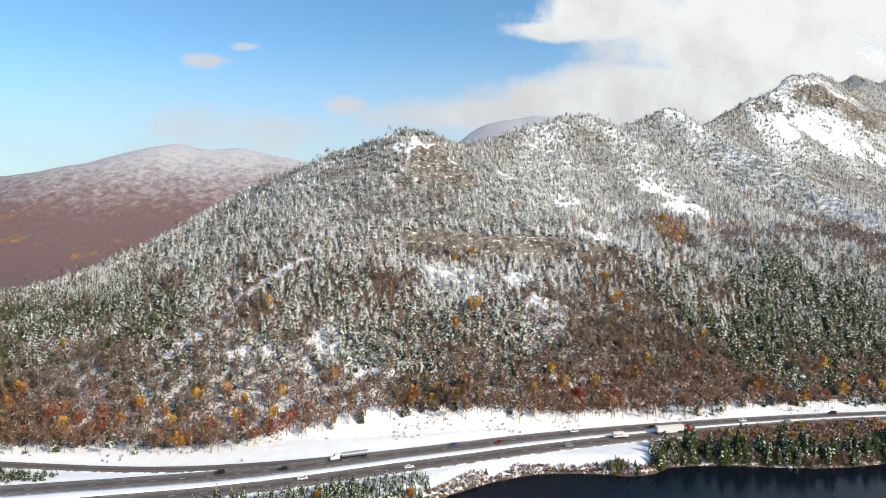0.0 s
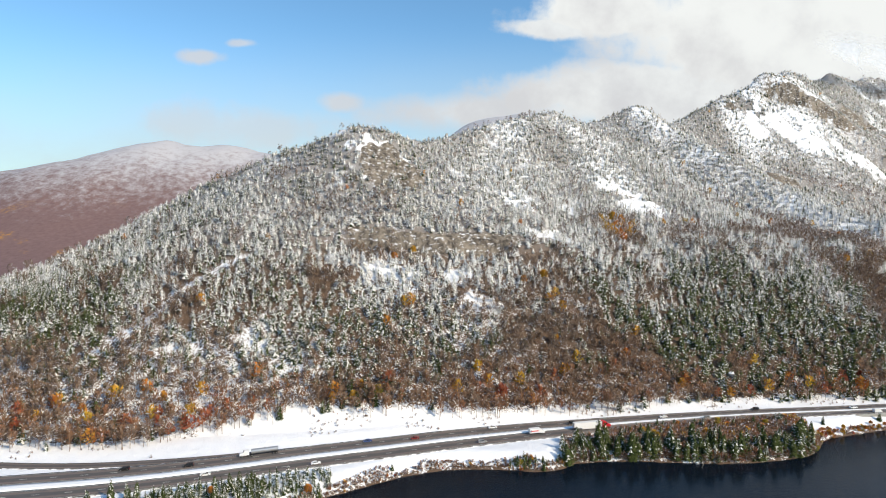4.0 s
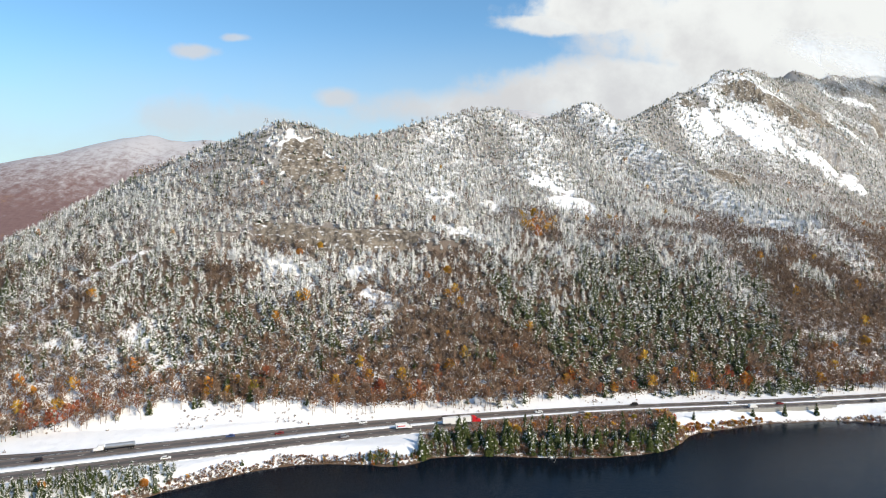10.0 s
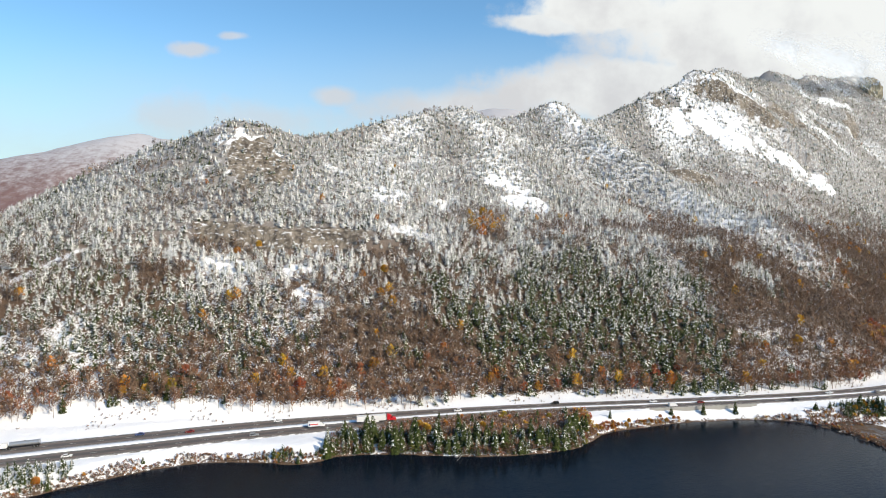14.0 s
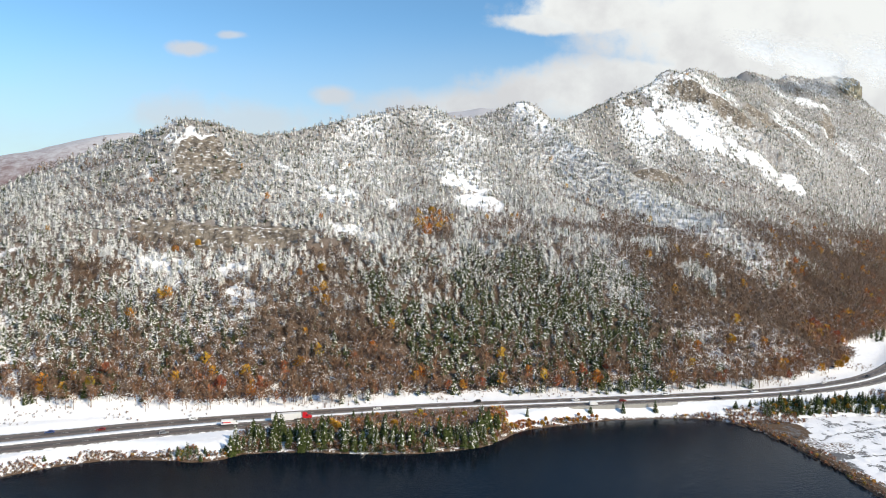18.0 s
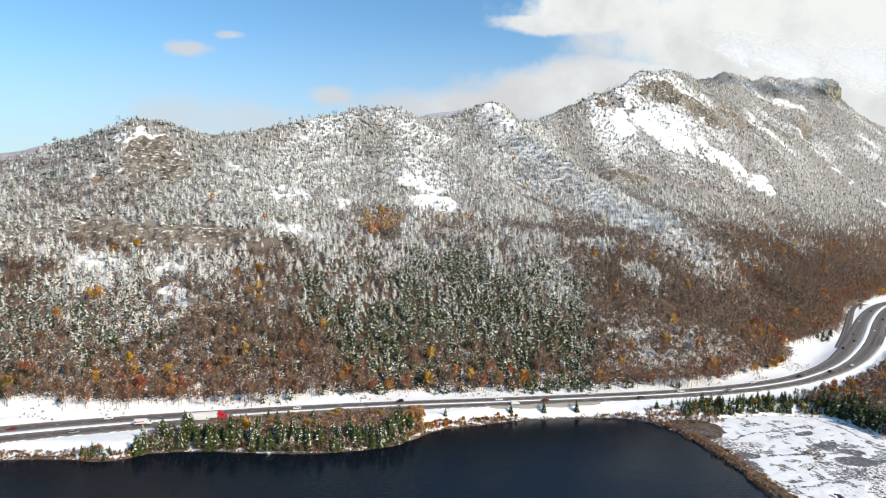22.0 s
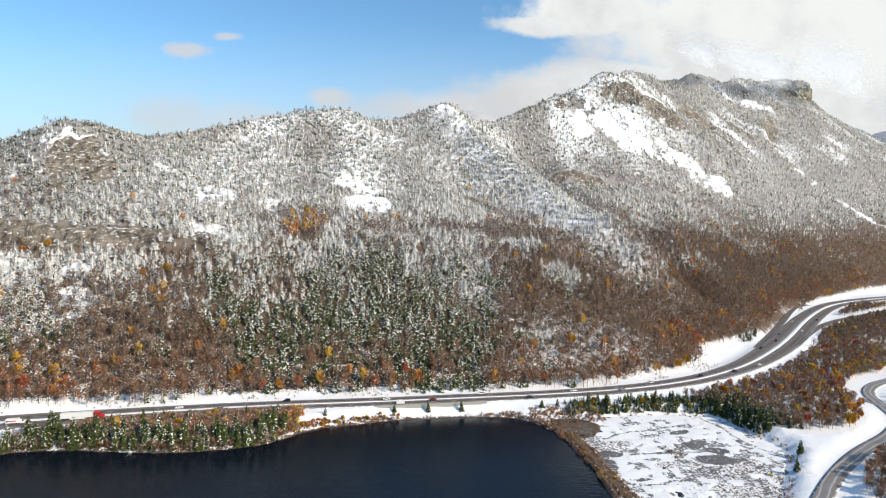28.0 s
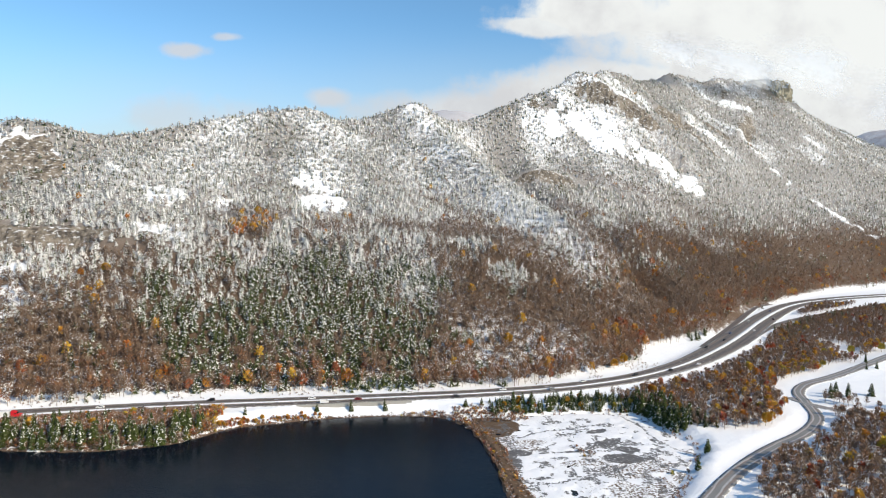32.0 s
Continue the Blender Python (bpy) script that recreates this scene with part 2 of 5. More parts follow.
def asphalt_material(name, low, high, slush):
    m, t, b = material(name, 0.6, 0, 0.35)
    where = spot(t)
    f = calc(t, "ADD", calc(t, "MULTIPLY", noisy(t, where, 0.12, 4), 0.5), calc(t, "MULTIPLY", noisy(t, where, 2.5, 5, 0.7), 0.5))
    tar = mixed(t, f, low, high)
    across = attr(t, "across")
    lane = calc(t, "ABSOLUTE", calc(t, "SINE", calc(t, "MULTIPLY", across, 6.2832)))
    tar = mixed(t, calc(t, "MULTIPLY", rise(t, calc(t, "ADD", lane, calc(t, "MULTIPLY", noisy(t, where, 0.3, 4), 0.5)), 0.92, 1.3), 0.8), tar, (0.23, 0.175, 0.148))
    edge = calc(t, "ABSOLUTE", calc(t, "SUBTRACT", calc(t, "MULTIPLY", across, 2.0), 1.0))
    wet = calc(t, "ADD", edge, calc(t, "MULTIPLY", calc(t, "SUBTRACT", noisy(t, where, 0.5, 5, 0.65), 0.5), slush))
    tar = mixed(t, rise(t, wet, 0.93, 1.05), tar, (0.72, 0.72, 0.74))
    if slush > 1:
        # packed slush between the wheel tracks
        band = calc(t, "SINE", calc(t, "ADD", calc(t, "MULTIPLY", across, 15.0), calc(t, "MULTIPLY", noisy(t, where, 0.03, 3), 9.0)))
        tar = mixed(t, calc(t, "MULTIPLY", rise(t, calc(t, "ADD", band, noisy(t, where, 0.5, 6, 0.75)), 0.9, 1.7), 0.6), tar, (0.60, 0.60, 0.62))
    put(t, b, tar)
    relief(t, b, noisy(t, where, 6, 3), 0.2, 0.02)
    return m


def marsh_material():
    m, t, b = material("marsh_snow", 0.8, 0, 0.2)
    where = spot(t)
    reed = calc(t, "ADD", attr(t, "reed"), calc(t, "MULTIPLY", calc(t, "SUBTRACT", noisy(t, where, 0.9, 6, 0.7), 0.5), 1.9))
    snow = mixed(t, noisy(t, where, 0.3, 4), (0.82, 0.83, 0.86), (0.9, 0.9, 0.92))
    color = mixed(t, rise(t, reed, 0.45, 0.6), snow, mixed(t, noisy(t, where, 1.5, 4), (0.05, 0.034, 0.024), (0.20, 0.128, 0.08)))
    wet = calc(t, "ADD", attr(t, "wet"), calc(t, "MULTIPLY", calc(t, "SUBTRACT", noisy(t, where, 0.55, 7, 0.8), 0.5), 1.7))
    ice = rise(t, wet, 0.46, 0.52)
    put(t, b, mixed(t, ice, color, mixed(t, noisy(t, where, 0.2, 4), (0.075, 0.072, 0.072), (0.18, 0.175, 0.175))))
    put(t, b, calc(t, "SUBTRACT", 0.8, calc(t, "MULTIPLY", ice, 0.5)), "Roughness")
    relief(t, b, noisy(t, where, 0.8, 5), 0.8, 0.4)
    return m


def mist_material():
    """Thin cloud: ragged and fading towards its rim."""
    m = bpy.data.materials.new("mist")
    m.use_nodes = True
    t = m.node_tree
    t.nodes.clear()
    where = node(t, "ShaderNodeTexCoord").outputs["Object"]
    p = node(t, "ShaderNodeSeparateXYZ", {0: where}).outputs
    d = calc(t, "SQRT", calc(t, "ADD", calc(t, "POWER", p[0], 2.0), calc(t, "POWER", p[2], 2.0)))
    n = noisy(t, where, 3.2, 7, 0.6)
    a = calc(t, "MULTIPLY", rise(t, calc(t, "ADD", d, calc(t, "MULTIPLY", calc(t, "SUBTRACT", n, 0.5), 1.5)), 1.0, 0.05), 0.66)
    white = node(t, "ShaderNodeBsdfDiffuse", {0: (0.50, 0.525, 0.56, 1)}).outputs[0]
    glow = node(t, "ShaderNodeBsdfTranslucent", {0: (0.26, 0.28, 0.30, 1)}).outputs[0]
    body = node(t, "ShaderNodeAddShader", {0: white, 1: glow}).outputs[0]
    clear = node(t, "ShaderNodeBsdfTransparent").outputs[0]
    node(t, "ShaderNodeOutputMaterial", {0: node(t, "ShaderNodeMixShader", {0: a, 1: clear, 2: body}).outputs[0]})
    return m


GROUND, WATER, MARSH_SNOW, MIST = ground_material(), water_material(), marsh_material(), mist_material()
BOUGHS = bough_material("snowy_boughs", (0.066, 0.086, 0.034), (0.175, 0.198, 0.075))
PINES = bough_material("pine_boughs", (0.036, 0.056, 0.018), (0.125, 0.145, 0.036))
LEAVES = leaf_material("twigs_and_leaves")
BARK = plain("bark", (0.10, 0.078, 0.062), 0.9, size=0.5)
TARMAC, OLD_TARMAC = asphalt_material("tarmac", (0.066, 0.060, 0.058), (0.138, 0.126, 0.118), 0.8), asphalt_material("old_tarmac", (0.13, 0.13, 0.13), (0.27, 0.27, 0.265), 1.9)
SNOW = plain("ploughed_snow", (0.85, 0.86, 0.88), 0.8, vary=0.06, size=2)
LINE = plain("road_paint", (0.62, 0.61, 0.57), 0.6, vary=0.2)
CONCRETE = plain("weathered_concrete", (0.36, 0.35, 0.32), 0.9, vary=0.3, size=1.5)
STEEL = plain("galvanised_steel", (0.42, 0.42, 0.42), 0.45, 0.8)
RUBBER = plain("tyre_rubber", (0.02, 0.02, 0.02), 0.9)
GLASS = plain("dark_window_glass", (0.02, 0.025, 0.03), 0.08, spec=0.6)
RED, WHITE, BLACK, SILVER, MAROON, BLUE = [plain(n, c, 0.3, k, 0.06, spec=0.5) for n, c, k in (("red_paint", (0.62, 0.02, 0.03), 0), ("white_paint", (0.80, 0.80, 0.79), 0), ("black_paint", (0.015, 0.015, 0.017), 0), ("silver_paint", (0.45, 0.46, 0.47), 0.6), ("dark_red_paint", (0.20, 0.02, 0.02), 0), ("blue_paint", (0.04, 0.08, 0.22), 0))]
LAMP_RED, LAMP_WHITE = plain("tail_lamp_plastic", (0.4, 0.02, 0.02), 0.3), plain("headlamp_glass", (0.7, 0.7, 0.68), 0.15)
def crag_material():
    m, t, b = material("crag_rock", 0.9, 0, 0.2)
    where = spot(t)
    streak = noisy(t, node(t, "ShaderNodeMapping", {0: where, 3: (0.09, 0.09, 0.03)}).outputs[0], 1.0, 6, 0.7)
    stone = mixed(t, rise(t, streak, 0.35, 0.65), (0.20, 0.17, 0.12), (0.50, 0.43, 0.31))
    up = node(t, "ShaderNodeSeparateXYZ", {0: node(t, "ShaderNodeNewGeometry").outputs["Normal"]}).outputs[2]
    ledge = calc(t, "ADD", up, calc(t, "MULTIPLY", calc(t, "SUBTRACT", noisy(t, where, 0.14, 6, 0.7), 0.5), 1.6))
    put(t, b, mixed(t, rise(t, ledge, 0.45, 0.62), stone, (0.82, 0.83, 0.85)))
    relief(t, b, streak, 0.8, 3.0)
    return m


CRAG = crag_material()
STONE = plain("grey_stone", (0.30, 0.28, 0.26), 0.9, vary=0.4)
DEADWOOD = plain("bleached_wood", (0.42, 0.39, 0.35), 0.9, vary=0.3)


# ---------------------------------------------------------------- terrain
def grain(x, y, size, seed):
    """Smooth value noise in -1..1 with features of that size."""
    x, y = np.asarray(x, float) / size, np.asarray(y, float) / size
    i, j = np.floor(x), np.floor(y)
    fx, fy = x - i, y - j
    fx, fy = fx * fx * (3 - 2 * fx), fy * fy * (3 - 2 * fy)

    def cell(a, b):
        s = np.sin(a * 127.1 + b * 311.7 + seed * 74.7) * 43758.5453
        return (s - np.floor(s)) * 2 - 1
    low = cell(i, j) * (1 - fx) + cell(i + 1, j) * fx
    top = cell(i, j + 1) * (1 - fx) + cell(i + 1, j + 1) * fx
    return low * (1 - fy) + top * fy


def fractal(x, y, size, seed, octaves=4):
    return sum(grain(x, y, size / 2 ** k, seed + k) / 2 ** k for k in range(octaves))


def spread(line, step):
    """Points every step metres along a polyline, with all its columns."""
    line = np.array(line, float)
    along = np.concatenate([[0], np.cumsum(np.hypot(*np.diff(line[:, :2], axis=0).T))])
    s = np.linspace(0, along[-1], max(2, int(along[-1] / step)))
    return np.stack([np.interp(s, along, c) for c in line.T], 1)


def rounded(line, step, times=3):
    """The same with its corners rounded off."""
    line = np.array(line, float)
    for _ in range(times):
        a, b = line[:-1], line[1:]
        mid = np.stack([a * 0.75 + b * 0.25, a * 0.25 + b * 0.75], 1).reshape(-1, line.shape[1])
        line = np.concatenate([line[:1], mid, line[-1:]])
    return spread(line, step)


def nearest(x, y, line, soft=0.0):
    """Distance to a line of points, and its columns there (averaged over the near part where soft)."""
    x, y = np.atleast_1d(x).ravel(), np.atleast_1d(y).ravel()
    dist, cols = np.empty(len(x)), np.empty((len(x), line.shape[1]))
    for k in range(0, len(x), 20000):
        d2 = (x[k:k + 20000, None] - line[None, :, 0]) ** 2 + (y[k:k + 20000, None] - line[None, :, 1]) ** 2
        low = d2.min(1)
        dist[k:k + 20000] = np.sqrt(low)
        if soft:
            w = 1 / (d2 + soft * soft + 0.02 * low[:, None]) ** 2.5
            cols[k:k + 20000] = (w @ line) / w.sum(1)[:, None]
        else:
            cols[k:k + 20000] = line[d2.argmin(1)]
    return dist, cols


def side(x, y, line):
    """Signed distance to a line of points: positive to the left of its way."""
    x, y = np.atleast_1d(x).ravel(), np.atleast_1d(y).ravel()
    out = np.empty(len(x))
    tang = np.gradient(line[:, :2], axis=0)
    for k in range(0, len(x), 20000):
        d2 = (x[k:k + 20000, None] - line[None, :, 0]) ** 2 + (y[k:k + 20000, None] - line[None, :, 1]) ** 2
        n = d2.argmin(1)
        cross = tang[n, 0] * (y[k:k + 20000] - line[n, 1]) - tang[n, 1] * (x[k:k + 20000] - line[n, 0])
        out[k:k + 20000] = np.sqrt(d2.min(1)) * np.sign(cross)
    return out


def inside(x, y, loop):
    """Signed distance to a closed loop of points: positive inside."""
    x, y = np.atleast_1d(x).ravel(), np.atleast_1d(y).ravel()
    hit = np.zeros(len(x), bool)
    for (ax, ay), (bx, by) in zip(loop[:, :2], np.roll(loop[:, :2], -1, axis=0)):
        if ay != by:
            hit ^= ((ay > y) != (by > y)) & (x < (bx - ax) * (y - ay) / (by - ay) + ax)
    return nearest(x, y, loop)[0] * np.where(hit, 1, -1)


def step_up(v, a, b):
    t = np.clip((v - a) / (b - a), 0, 1)
    return t * t * (3 - 2 * t)


# the foot of the mountains: x, y, z
FOOT = spread([(-1500, 330, 8), (-420, 300, 8), (-190, 286, 7), (-60, 302, 7), (50, 322, 7), (140, 346, 7), (280, 364, 7), (377, 372, 7), (456, 392, 7), (505, 412, 8),
               (545, 474, 8), (640, 535, 9), (762, 690, 9), (900, 790, 10), (1060, 868, 12), (1400, 960, 14), (2600, 1150, 20)], 8)
# the crest: x, y, z, then the flank's knee (how far up the way, how high) and how hollow it is above
CREST = spread([(-1500, 480, 14, .5, .42, 1), (-560, 450, 34, .5, .5, 1), (-370, 490, 56, .5, .55, 1), (-314, 515, 74, .5, .55, 1), (-250, 540, 107, .5, .56, 1), (-178, 560, 152, .48, .54, 1), (-100, 570, 188, .47, .46, 1),
                (-32, 575, 213, .47, .39, 1), (22, 614, 197, .37, .42, 1.15), (102, 720, 229, .33, .40, 1.4), (195, 800, 261, .24, .33, 1.5), (234, 850, 253, .23, .33, 1.5), (342, 906, 276, .20, .33, 1.6), (406, 960, 266, .22, .28, 1.5)], 8)
CREST = np.concatenate([CREST, spread([(414, 966, 266, .22, .28, 1.4), (535, 1050, 324, .35, .24, 1.2), (672, 1107, 386, .40, .27, 1), (791, 1200, 396, .4, .33, 1), (936, 1350, 437, .4, .33, 1), (1249, 1525, 474, .4, .3, 1), (1285, 1532, 470, .4, .3, 1), (1300, 1540, 415, .4, .3, 1),
                                       (1455, 1600, 374, .4, .3, 1), (1670, 1650, 308, .5, .33, 1), (2300, 1800, 200, .5, .4, 1), (2900, 1900, 120, .5, .4, 1)], 8)])
TRACK = spread([(-98, 432), (-108, 424), (-121, 414), (-139, 397), (-148, 372), (-168, 352)], 3)
SPUR = spread([(350, 890), (420, 770), (480, 660), (535, 575)], 8)
TONGUE = spread([(400, 790), (442, 701), (486, 585), (512, 540)], 6)
GULLY = spread([(462, 890), (508, 800), (560, 680), (610, 560)], 8)
CLIFF_A = spread([(636, 1078), (674, 1070), (706, 1064), (738, 1060), (766, 1048), (800, 1020)], 6)
CLIFF_B = spread([(1235, 1480), (1280, 1500), (1330, 1530)], 6)
CLIFF_C = spread([(490, 882), (530, 880), (580, 884)], 6)
CLIFF_D = spread([(1010, 1200), (1045, 1245), (1080, 1290)], 6)
CLIFF_E = spread([(790, 1118), (835, 1120), (880, 1150)], 6)
# shores of the lake and of the marsh beside it
SHORE = np.array([(-60, 200), (-22, 236), (-2, 249), (16, 261), (34, 271), (52, 275), (74, 274), (91, 270.5), (103, 276), (111, 283), (151, 283), (180, 279), (207, 283), (229, 289), (237, 296), (250, 311),
                  (273, 319), (297, 326), (323, 330), (356, 332), (374, 327), (386, 308), (392, 280), (394, 253), (396, 225), (404, 180), (380, 60), (200, -60), (-30, -20), (-90, 90)], float)
MARSH = np.array([(379, 327), (408, 328), (430, 332), (465, 334), (486, 331), (494, 303), (501, 281), (485, 257), (466, 228), (440, 190), (404, 190), (398, 228), (396, 256), (394, 282), (389, 308)], float)
SHORE, MARSH = [rounded(np.concatenate([a, a[:1]]), 3, 2)[:-1] for a in (SHORE, MARSH)]
# middle lines of the roads: x, y, z; for the highway also how far out each carriageway lies and how wide it is
HIGHWAY = rounded([(-700, 175, 5, 9, 11), (-330, 214, 5, 9, 11), (-122, 247, 5, 8.5, 11), (-77, 258, 5, 8, 11), (-28, 275, 5, 8, 11), (21, 290.5, 5, 7.6, 11), (50, 300, 5, 7.4, 10.5), (103, 314, 5, 6.5, 10), (208, 335, 5.3, 4.5, 7.0), (277, 341, 5.7, 4.3, 6.8),
                   (345, 349, 6, 4.3, 6.8), (394, 355, 6.2, 4.3, 6.8), (451, 366, 6.5, 4.5, 7.2), (494, 382, 6.8, 4.7, 7.4), (521, 397, 7, 5, 8), (556, 422, 7.3, 5.6, 9), (591, 455, 7.6, 6.8, 10.8), (643, 511, 8, 7.8, 12), (720, 605, 8.7, 7.6, 11.4), (796, 687, 9.2, 7, 10.5), (848, 726, 9.6, 6.5, 10), (919, 759, 10.2, 6.5, 10), (989, 780, 10.8, 6.5, 10), (1090, 806, 11.4, 6.5, 10), (1400, 890, 13, 6.5, 10)], 4)
SIDE_ROAD = rounded([(400, 120, 4), (440, 178, 4), (477, 221, 4), (505, 249, 4), (533, 272, 4), (566, 293, 4), (588, 316, 4), (596, 340, 4.3), (603, 362, 4.6), (622, 381, 5), (651, 394, 5.5), (735, 450, 7), (860, 530, 9), (1200, 640, 12)], 4)
LOOP_ROAD = rounded([(592, 352, 4.4), (598, 335, 4.3), (615, 322, 4.3), (650, 312, 4.5), (720, 306, 5), (900, 320, 7)], 4)
RAMP = rounded([(-420, 292, 5), (-300, 283, 5), (-188, 270, 5), (-131, 265.5, 5), (-82, 272, 5), (-45, 281, 5), (-10, 291, 5)], 4)
EXIT_RAMP = rounded([(636, 488, 8), (697, 557, 8.3), (750, 602, 8.6), (797, 630, 8.8), (856, 666, 9.2), (970, 730, 9.6), (1100, 770, 11)], 4)
SLIP_RAMP = rounded([(596, 478, 7.7), (636, 527, 8), (676, 578, 8.4), (710, 622, 8.8), (742, 664, 9.1), (766, 692, 9.3), (790, 706, 9.5)], 4)


def height(x, y):
    """The ground's height."""
    shape = np.shape(x)
    x, y = np.asarray(x, float).ravel(), np.asarray(y, float).ravel()
    df, foot = nearest(x, y, FOOT, 12)
    beyond = side(x, y, FOOT)
    dc, crest = nearest(x, y, CREST, 18)
    behind = side(x, y, CREST) > 0
    foot_z, crest_z, knee, high, hollow = foot[:, 2], crest[:, 2], crest[:, 3], crest[:, 4], crest[:, 5]
    u = df / (df + dc + 1e-6)
    front = np.where(u < knee, u / knee * high, high + np.clip((u - knee) / (1 - knee), 0, 1) ** hollow * (1 - high))
    up = foot_z + (crest_z - foot_z) * front
    # the back slopes
    back = crest_z - 0.55 * dc
    z = np.where(behind, np.maximum(back, -120), up)
    # the valley floor this side of the foot
    plain = 5.0 + 0.8 * fractal(x, y, 60, 5, 3) * step_up(-beyond, 20, 60)
    plain = plain + 5 * step_up(y, 450, 800) + np.maximum(0, -y - 20) * 0.25 + np.maximum(0, x - 760) * 0.03 * step_up(-beyond, 40, 200)
    z = np.where(beyond < 0, foot_z + (plain - foot_z) * step_up(-beyond, 0, 25), z)
    hill = step_up(beyond, 5, 90)
    ds, dg = nearest(x, y, SPUR)[0], nearest(x, y, GULLY)[0]
    z = z + np.where(behind, 0, hill) * ((25 - 9 * step_up(y, 820, 890)) * np.exp(-(ds / 42) ** 2) - 40 * np.exp(-(dg / 40) ** 2))
    rough = np.where(behind, 0.4, hill) * step_up(z, 10, 90)
    z = z + rough * (5 * fractal(x, y, 110, 11, 3) + 1.8 * fractal(x, y, 24, 21, 2))
    # ledges on the high steep face
    face = step_up(z, 170, 260) * step_up(x, 420, 560) * np.where(behind, 0, 1)
    z = z + face * (7 * np.abs(fractal(x + y * 0.5, y * 0.6, 70, 31, 3)) - 3)
    z = z + step_up(x, 740, 820) * (1 - step_up(x, 1230, 1262)) * np.exp(-(dc / 90) ** 2) * (16 * grain(x + y, x - y, 120, 33) + 7 * grain(x + y, x - y, 46, 34) - 4)
    # the rock band with its step
    band = step_up(x, -75, -35) * (1 - step_up(x, 130, 165)) * np.where(behind, 0, 1)
    where = y - (452 + 0.10 * x + 5 * grain(x, 0 * x, 22, 41))
    z = z + band * 10 * (step_up(where, -3, 2) - 0.5) * np.exp(-(where / 26) ** 2)
    # dark cliffs across the high face
    for line, drop in ((CLIFF_A, 27), (CLIFF_B, 14), (CLIFF_C, 11), (CLIFF_D, 16), (CLIFF_E, 14)):
        away = side(x, y, line) + 4 * grain(x, y, 30, 43)
        ends = step_up(-nearest(x, y, line)[0], -40, -15)
        z = z + ends * drop * (step_up(away, -5, 4) - 0.5) * np.exp(-(away / 30) ** 2)
    # far mountains
    far = 500 * np.exp(-(((x + 1720) / 900) ** 2 + ((y - 3650) / 900) ** 2)) + 360 * np.exp(-(((x + 3100) / 1300) ** 2 + ((y - 3500) / 800) ** 2)) + 400 * np.exp(-(((x + 700) / 700) ** 2 + ((y - 3800) / 800) ** 2))
    far = far + 700 * np.exp(-(((x - 560) / 900) ** 2 + ((y - 2800) / 600) ** 2)) + 640 * np.exp(-(((x - 2350) / 460) ** 2 + ((y - 2500) / 500) ** 2))
    far = far * (1 + 0.10 * fractal(x, y, 700, 51, 4)) - 130
    z = np.where(y > 700, np.maximum(z, far), z)
    # lake and marsh
    lake = inside(x, y, SHORE)
    marsh = inside(x, y, MARSH)
    z = np.where(lake > -9, np.minimum(z, 0.35 - np.clip(lake, -9, 8) * 0.45), z)
    z = np.where(marsh > -6, np.minimum(z, 0.3 - np.clip(marsh, -6, 6) * 0.4), z)
    # level beds for the roads
    for line, half in ((HIGHWAY, 0), (SIDE_ROAD, 7), (LOOP_ROAD, 6), (RAMP, 5), (EXIT_RAMP, 6), (SLIP_RAMP, 5)):
        d, at = nearest(x, y, line)
        if not half:
            half = at[:, 3] + at[:, 4] / 2 + 1.2
            walled = (x > 284) & (x < 354) & (y < at[:, 1])
            half = half - 1.0 * walled
            z = at[:, 2] - 0.3 + (z - at[:, 2] + 0.3) * step_up(d, half, half + np.where(walled, 1.6, 5))
            continue
        z = at[:, 2] - 0.3 + (z - at[:, 2] + 0.3) * step_up(d, half, half + 5)
    return z.reshape(shape)


# ---------------------------------------------------------------- mesh helpers
def mesh_from(name, verts, faces, mat, smooth=False, **values):
    """A mesh from arrays of points and of faces with equal corners; values: numbers for each point."""
    verts, faces = np.asarray(verts, np.float32), np.asarray(faces, np.int32)
    me = bpy.data.meshes.new(name)
    me.vertices.add(len(verts))
    me.vertices.foreach_set("co", verts.ravel())
    me.loops.add(faces.size)
    me.loops.foreach_set("vertex_index", faces.ravel())
    me.polygons.add(len(faces))
    me.polygons.foreach_set("loop_start", np.arange(0, faces.size, faces.shape[1], dtype=np.int32))
    if smooth:
        me.polygons.foreach_set("use_smooth", np.ones(len(faces), bool))
    for key, v in values.items():
        me.attributes.new(key, "FLOAT", "POINT").data.foreach_set("value", np.asarray(v, np.float32).ravel())
    me.update(calc_edges=True)
    me.materials.append(mat)
    return me


def part(name, me, parent, label="", place=None):
    ob = new(name, me)
    ob.parent = parent
    if place is not None:
        ob.matrix_basis = place
    return tagged(ob, label=label)


def grid_faces(a, b):
    i = np.arange(a * b).reshape(a, b)
    return np.stack([i[:-1, :-1], i[1:, :-1], i[1:, 1:], i[:-1, 1:]], -1).reshape(-1, 4)


def lines_of(*stretches):
    """Grid lines: (from, to, step) one after another."""
    return np.concatenate([np.arange(a, b, s) for a, b, s in stretches])


# ---------------------------------------------------------------- ground
gx = lines_of((-4700, -2800, 95), (-2800, -700, 42), (-700, -400, 14), (-400, 720, 4), (720, 1400, 9), (1400, 2400, 30), (2400, 4700, 95))
gy = lines_of((-2500, -300, 110), (-300, 190, 14), (190, 345, 2.5), (345, 700, 5), (700, 1250, 8), (1250, 1700, 15), (1700, 4650, 42))
GX, GY = np.meshgrid(gx, gy, indexing="ij")
GZ = height(GX, GY)


